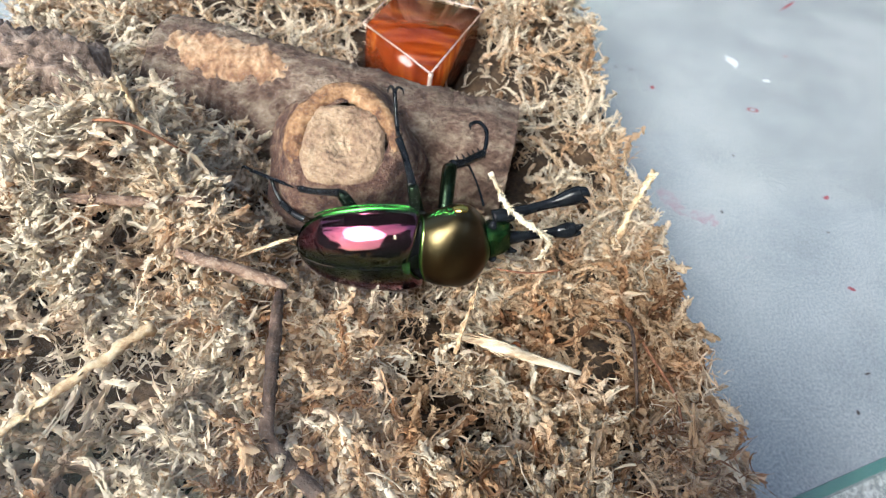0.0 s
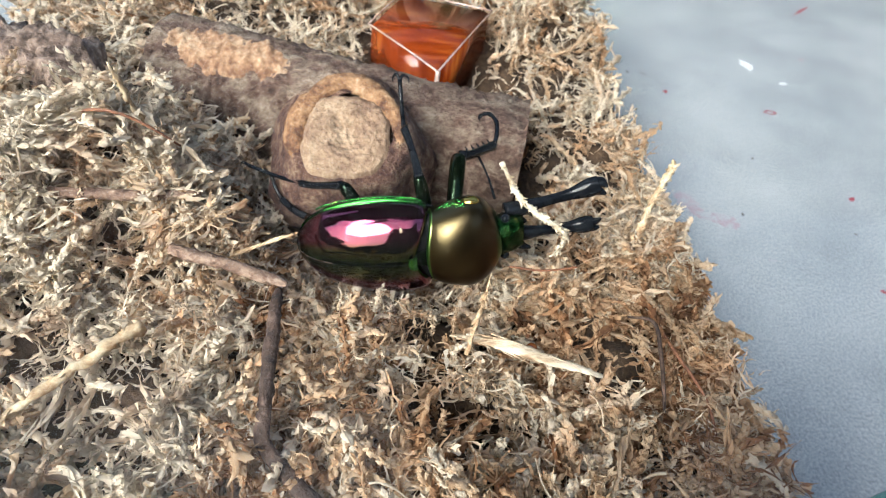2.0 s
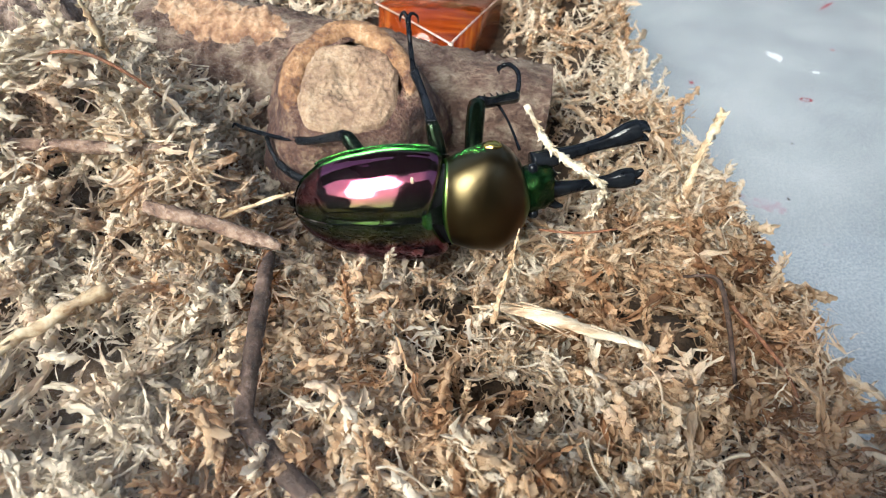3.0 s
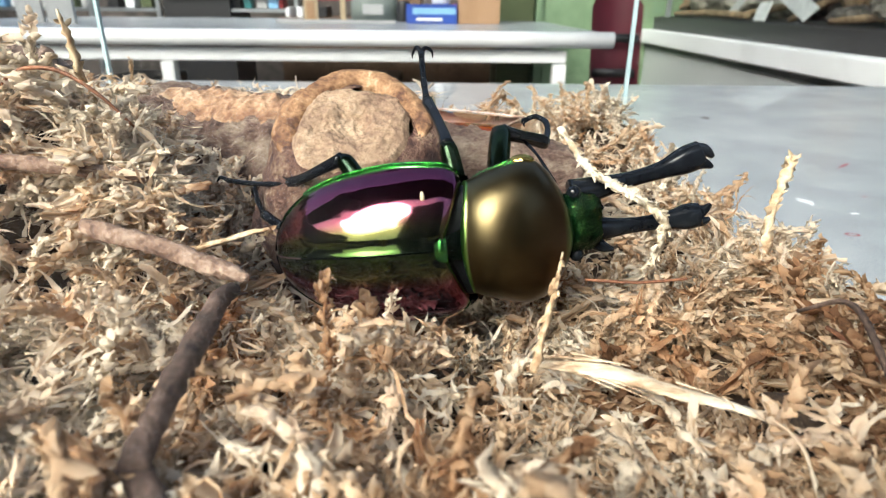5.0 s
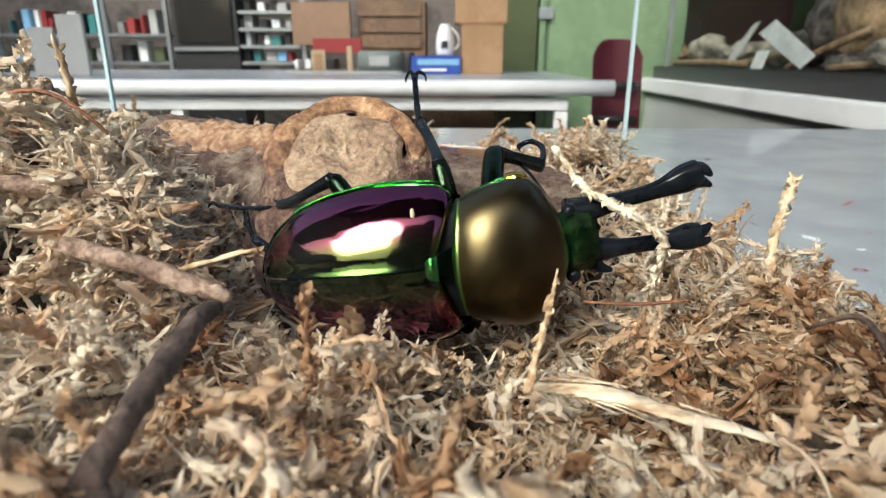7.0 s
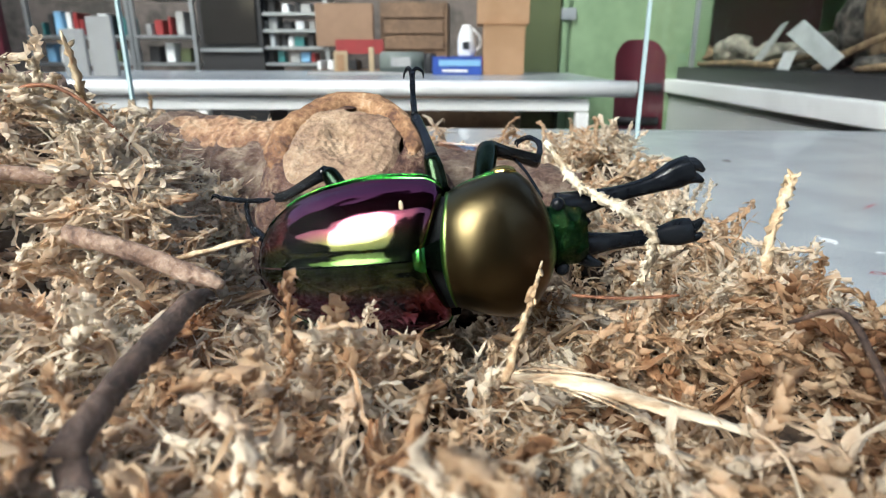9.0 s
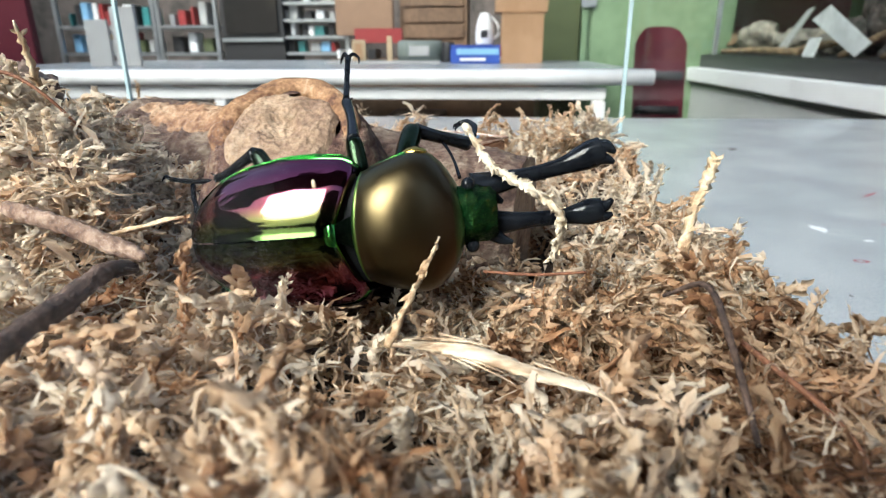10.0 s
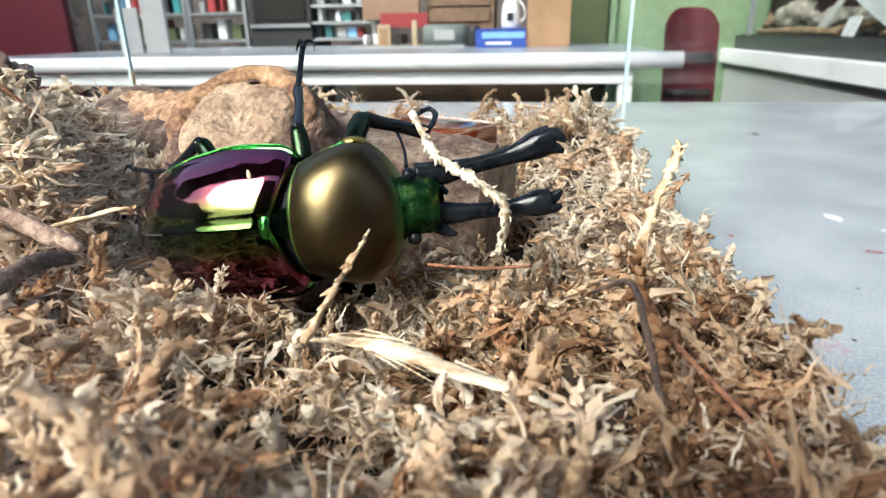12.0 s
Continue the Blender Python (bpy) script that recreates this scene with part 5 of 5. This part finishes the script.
def rack(x0, x1, y, zs, name, label):
    r = thing(name, ((x0 + x1) / 2, y, -90), label, "shelf")
    for x in (x0, x1):
        part("post", box(x - 0.8, y - 0.8, -90, x + 0.8, y + 0.8, 60), STEEL, r, smooth=False)
    for z in zs:
        part("shelf_board", box(x0 + 0.9, y - 1, z, x1 - 0.9, y + 22, z + 1.2), STEEL, r, smooth=False)


rack(-185, -142, 252, (-6.0, 3.6, 14.4, 31.0), "metal_rack", "grey metal rack with white goods")
rack(-140, -115, 252, (-5.0, 3.6, 14.4, 30.0), "metal_rack", "grey metal rack with white goods")
rack(-90, -60, 252, (3.6, 10.0, 16.5, 23.0, 30.0), "metal_rack", "dim metal rack with small goods")
rng = np.random.default_rng(21)
GLINT = plain("bright_plastic", (0.85, 0.88, 0.9), 0.12)
TEAL = plain("teal_plastic", (0.05, 0.22, 0.22), 0.3)
YELLOWP = plain("yellow_card", (0.55, 0.36, 0.05), 0.5)
for x0, x1, z, y in ((-183, -144, 4.9, 256), (-183, -144, 15.7, 256), (-138, -117, 4.9, 256), (-138, -117, 15.7, 256), (-88, -62, 4.9, 254), (-88, -62, 11.3, 254), (-88, -62, 17.8, 254), (-88, -62, 24.3, 254), (-60, -41, 2.3, 232), (-8, 26, 2.3, 245), (-138, -117, 31.3, 256), (-183, -144, 32.3, 256)):
    x = x0 + 0.5
    while x < x1 - 3:
        w, h = rng.uniform(1.2, 4.5), rng.uniform(2.5, 5.6) if x0 > -100 else rng.uniform(4, 9.5)
        m, lb = [(WHITE, "white packet on a shelf"), (GREYCARD, "grey packet on a shelf"), (CHARCOAL, "black case on a shelf"), (CARDBOARD, "brown packet on a shelf"), (RED_B, "red packet on a shelf"), (SKYBLUE, "pale blue packet on a shelf"), (OLIVE, "olive packet on a shelf"), (GLINT, "bright white bottle on a shelf"), (TEAL, "teal packet on a shelf"), (YELLOWP, "yellow packet on a shelf")][rng.choice(10, p=[0.14, 0.1, 0.2, 0.12, 0.09, 0.06, 0.07, 0.1, 0.07, 0.05])]
        single("packet", box(x, y, z, min(x + w, x1), y + rng.uniform(5, 12), z + h, 0.3), m, lb, "packet", "packets on the shelves", smooth=False)
        x += w + rng.uniform(0.3, 3.0)
single("floor_plinth", box(-62, 231, -90, 28, 270, 2.2), BROWNW, "low dark brown bench", "bench", smooth=False)
single("maroon_panel", box(-250, 206, -90, -161.5, 209, 45, 0.3), MAROON, "plain maroon panel beside the racks", "panel", smooth=False)
for x0, x1, h, tilt in ((-104, -98, 13.6, 4), (-97, -90, 16.6, -6)):
    single("grey_board", box(x0, 152, 2.3, x1, 153, h, 0.1, tilt), GREYCARD, "plain light grey board leaning upright", "board", smooth=False)

gc = thing("green_cabinet", (45, 215, -90), "green painted metal cabinet", "cabinet")
part("carcass", box(29, 200, -90, 74, 245, 100, 0.4), GREENP, gc, smooth=False)
part("door", box(30.5, 198.6, -85, 73, 199.8, 98, 0.3), GREENP, gc, smooth=False)
part("door_edge", box(27.6, 198.4, -85, 29.4, 200.4, 98, 0.2), GREENP, gc, smooth=False)
part("hinge", box(27.0, 197.4, 18.0, 31.5, 198.5, 21.5, 0.2), STEEL, gc, smooth=False)
single("olive_panel", box(16, 203, -90, 27.4, 240, 100), OLIVE, "dark olive painted panel", "panel", smooth=False)

CX = -1.5
ch = thing("plastic_chair", (42 + CX, 150, -90), "maroon plastic chair with pierced back", "chair")
part("backrest", grid_surface(lambda u, v: (35.5 + CX + 12 * v + 1.5 * (1 - u), 150 + 3 * math.sin(math.pi * v), -22 + 33 * u * (1 - 0.12 * (2 * v - 1) ** 4)), 16, 14), MAROON, ch)
for k in range(2):
    part("back_slat", box(36.5 + CX, 148.5, -9 + 8 * k, 47 + CX, 149.6, -7 + 8 * k, 0.3), CHARCOAL, ch)
part("seat", box(34 + CX, 126, -46, 50 + CX, 150, -43, 1), MAROON, ch)
for x, y in ((35, 127), (48, 127), (35, 149), (48, 149)):
    part("chair_leg", box(x + CX, y, -90, x + CX + 2, y + 2, -46.2, 0.3), MAROON, ch)

# the display case along one side
dc = thing("display_case", (90, 150, -90), "long display case with white base rail", "case")
part("base", box(63, 80, -90, 125, 232, -5.0), plain("pale_panel", (0.55, 0.57, 0.56), 0.5), dc, smooth=False)
part("base_rail", box(61, 78, -3.6, 64.5, 216, 0.4, 0.3), WHITE, dc, "white painted base rail", smooth=False)
part("rail_ledge", box(62.2, 79, -4.9, 62.9, 216, -3.7, 0.1), CHARCOAL, dc, smooth=False)
part("plinth", box(64.6, 80, -4.9, 66, 231, 4.0, 0.1), plain("dark_plinth", (0.035, 0.035, 0.038), 0.35), dc, "dark plinth below the glass", smooth=False)
part("shelf_floor", box(66.2, 84, 2.8, 121.8, 228.8, 4.2), CHARCOAL, dc, smooth=False)
part("back_panel", box(122, 84, -1.2, 124, 231, 60), plain("deep_green", (0.03, 0.12, 0.04), 0.5), dc, smooth=False)
part("end_panel", box(66.5, 229, -1.2, 121.8, 231, 60), plain("dark_red_panel", (0.07, 0.015, 0.02), 0.5), dc, smooth=False)
# Unseen top board added to shade the stones in the case
part("case_shade_top", box(63, 83, 60.2, 125, 232, 62), CHARCOAL, dc, smooth=False)
part("end_post", box(64.4, 226, 4.1, 66.4, 228, 60), STEEL, dc, smooth=False)
part("mid_post", box(64.6, 188, 4.1, 65.8, 189.2, 60), STEEL, dc, smooth=False)
cg = part("case_glass", box(65.0, 84, 4.1, 65.3, 187.8, 60), GLASS, dc, smooth=False)
cg.visible_shadow = False
STONE = noisy("pale_stone", [(0.3, (0.10, 0.09, 0.075)), (0.7, (0.42, 0.38, 0.31))], 22, 0.8, 0.8, 6, dist=0.01)
DRIFT = noisy("driftwood", [(0.3, (0.10, 0.06, 0.035)), (0.7, (0.40, 0.27, 0.15))], 20, 0.8, 0.8, 6, dist=0.01)
DARKROCK = noisy("dark_rock", [(0.35, (0.02, 0.018, 0.016)), (0.65, (0.16, 0.14, 0.12))], 40, 0.8, 1.0, 6, dist=0.01)


def blob(name, c, r, mat, label, seed):
    bm = bmesh.new()
    bmesh.ops.create_icosphere(bm, subdivisions=4, radius=1)
    for v in bm.verts:
        k = 1 + 0.3 * bumpy(*v.co, 1.6, seed) + 0.14 * bumpy(*v.co, 5, seed)
        v.co = Vector((v.co.x * r[0] * k, v.co.y * r[1] * k, v.co.z * r[2] * k)) * 1.25
    low = min(v.co.z for v in bm.verts)
    bm.transform(Matrix.Translation((c[0], c[1], 4.22 - low)))
    single(name, bm, mat, label, "driftwood" if mat is DRIFT else "rock")


for k, (c, r, m) in enumerate([((78, 190), (4, 6, 3.4), STONE), ((74, 204), (3, 5, 2.6), DRIFT), ((82, 172), (5, 5, 2.6), STONE), ((80, 196), (4, 7, 2.2), DARKROCK), ((84, 138), (4, 6, 7.2), DARKROCK), ((79, 123), (2.2, 6, 8.4), DRIFT), ((78, 108), (4, 5, 2.6), STONE), ((74, 100), (4, 5, 1.6), STONE), ((88, 116), (5, 6, 5), DARKROCK), ((80, 151), (4, 5, 2.0), STONE), ((90, 155), (5, 8, 4), DARKROCK), ((74, 116), (3, 4, 1.3), DARKROCK), ((72, 92), (3, 5, 1.6), DRIFT)]):
    nm, lb = {"pale_stone": ("rock", "pale rounded stone in the display case"), "driftwood": ("driftwood", "tan slab of driftwood in the case"), "dark_rock": ("rock", "dark rough rock in the display case")}[m.name]
    blob(nm, c, r, m, lb, k)
for k, p in enumerate([[(71, 200, 5.0, 0.7), (72, 176, 5.4, 0.9), (71, 150, 5.2, 0.8)], [(71, 132, 4.6, 0.6), (72, 122, 8.0, 0.8), (74, 112, 11.5, 0.6)], [(76, 168, 4.7, 0.7), (75, 152, 6.2, 0.9), (76, 142, 7.5, 0.6)], [(70, 116, 4.8, 0.6), (71, 104, 5.6, 0.7), (70, 94, 5.0, 0.5)]]):
    single("branch", tube(p, 6, 10, rough=0.08, seed=k), DRIFT, "bare brown branch in the display case", "branch")


def leaning_card(pts, mat, label):
    """A thin stiff sheet through four corners."""
    bm = bmesh.new()
    f = bm.faces.new([bm.verts.new(p) for p in pts])
    bm.normal_update()
    n = f.normal * 0.25
    up = bmesh.ops.extrude_face_region(bm, geom=[f])
    bmesh.ops.translate(bm, verts=[v for v in up["geom"] if isinstance(v, bmesh.types.BMVert)], vec=n)
    return single("display_card", bm, mat, label, "card", smooth=False)


PAPER = noisy("printed_paper", [(0.42, (0.55, 0.56, 0.56)), (0.52, (0.74, 0.75, 0.75))], 30, 0.5)
leaning_card([(72, 141, 14.7), (72, 147.6, 12.0), (70, 124.5, 4.5), (70, 120, 7.0)], PAPER, "white printed card leaning in the case")
leaning_card([(76, 156.0, 15.2), (76, 159.5, 14.6), (73, 166.5, 5.0), (73, 162.0, 4.5)], GREYCARD, "narrow grey card leaning on stones")
leaning_card([(69, 136, 8.2), (69, 141, 8.0), (68, 141, 4.3), (68, 136, 4.3)], PAPER, "small white label card standing in the case")
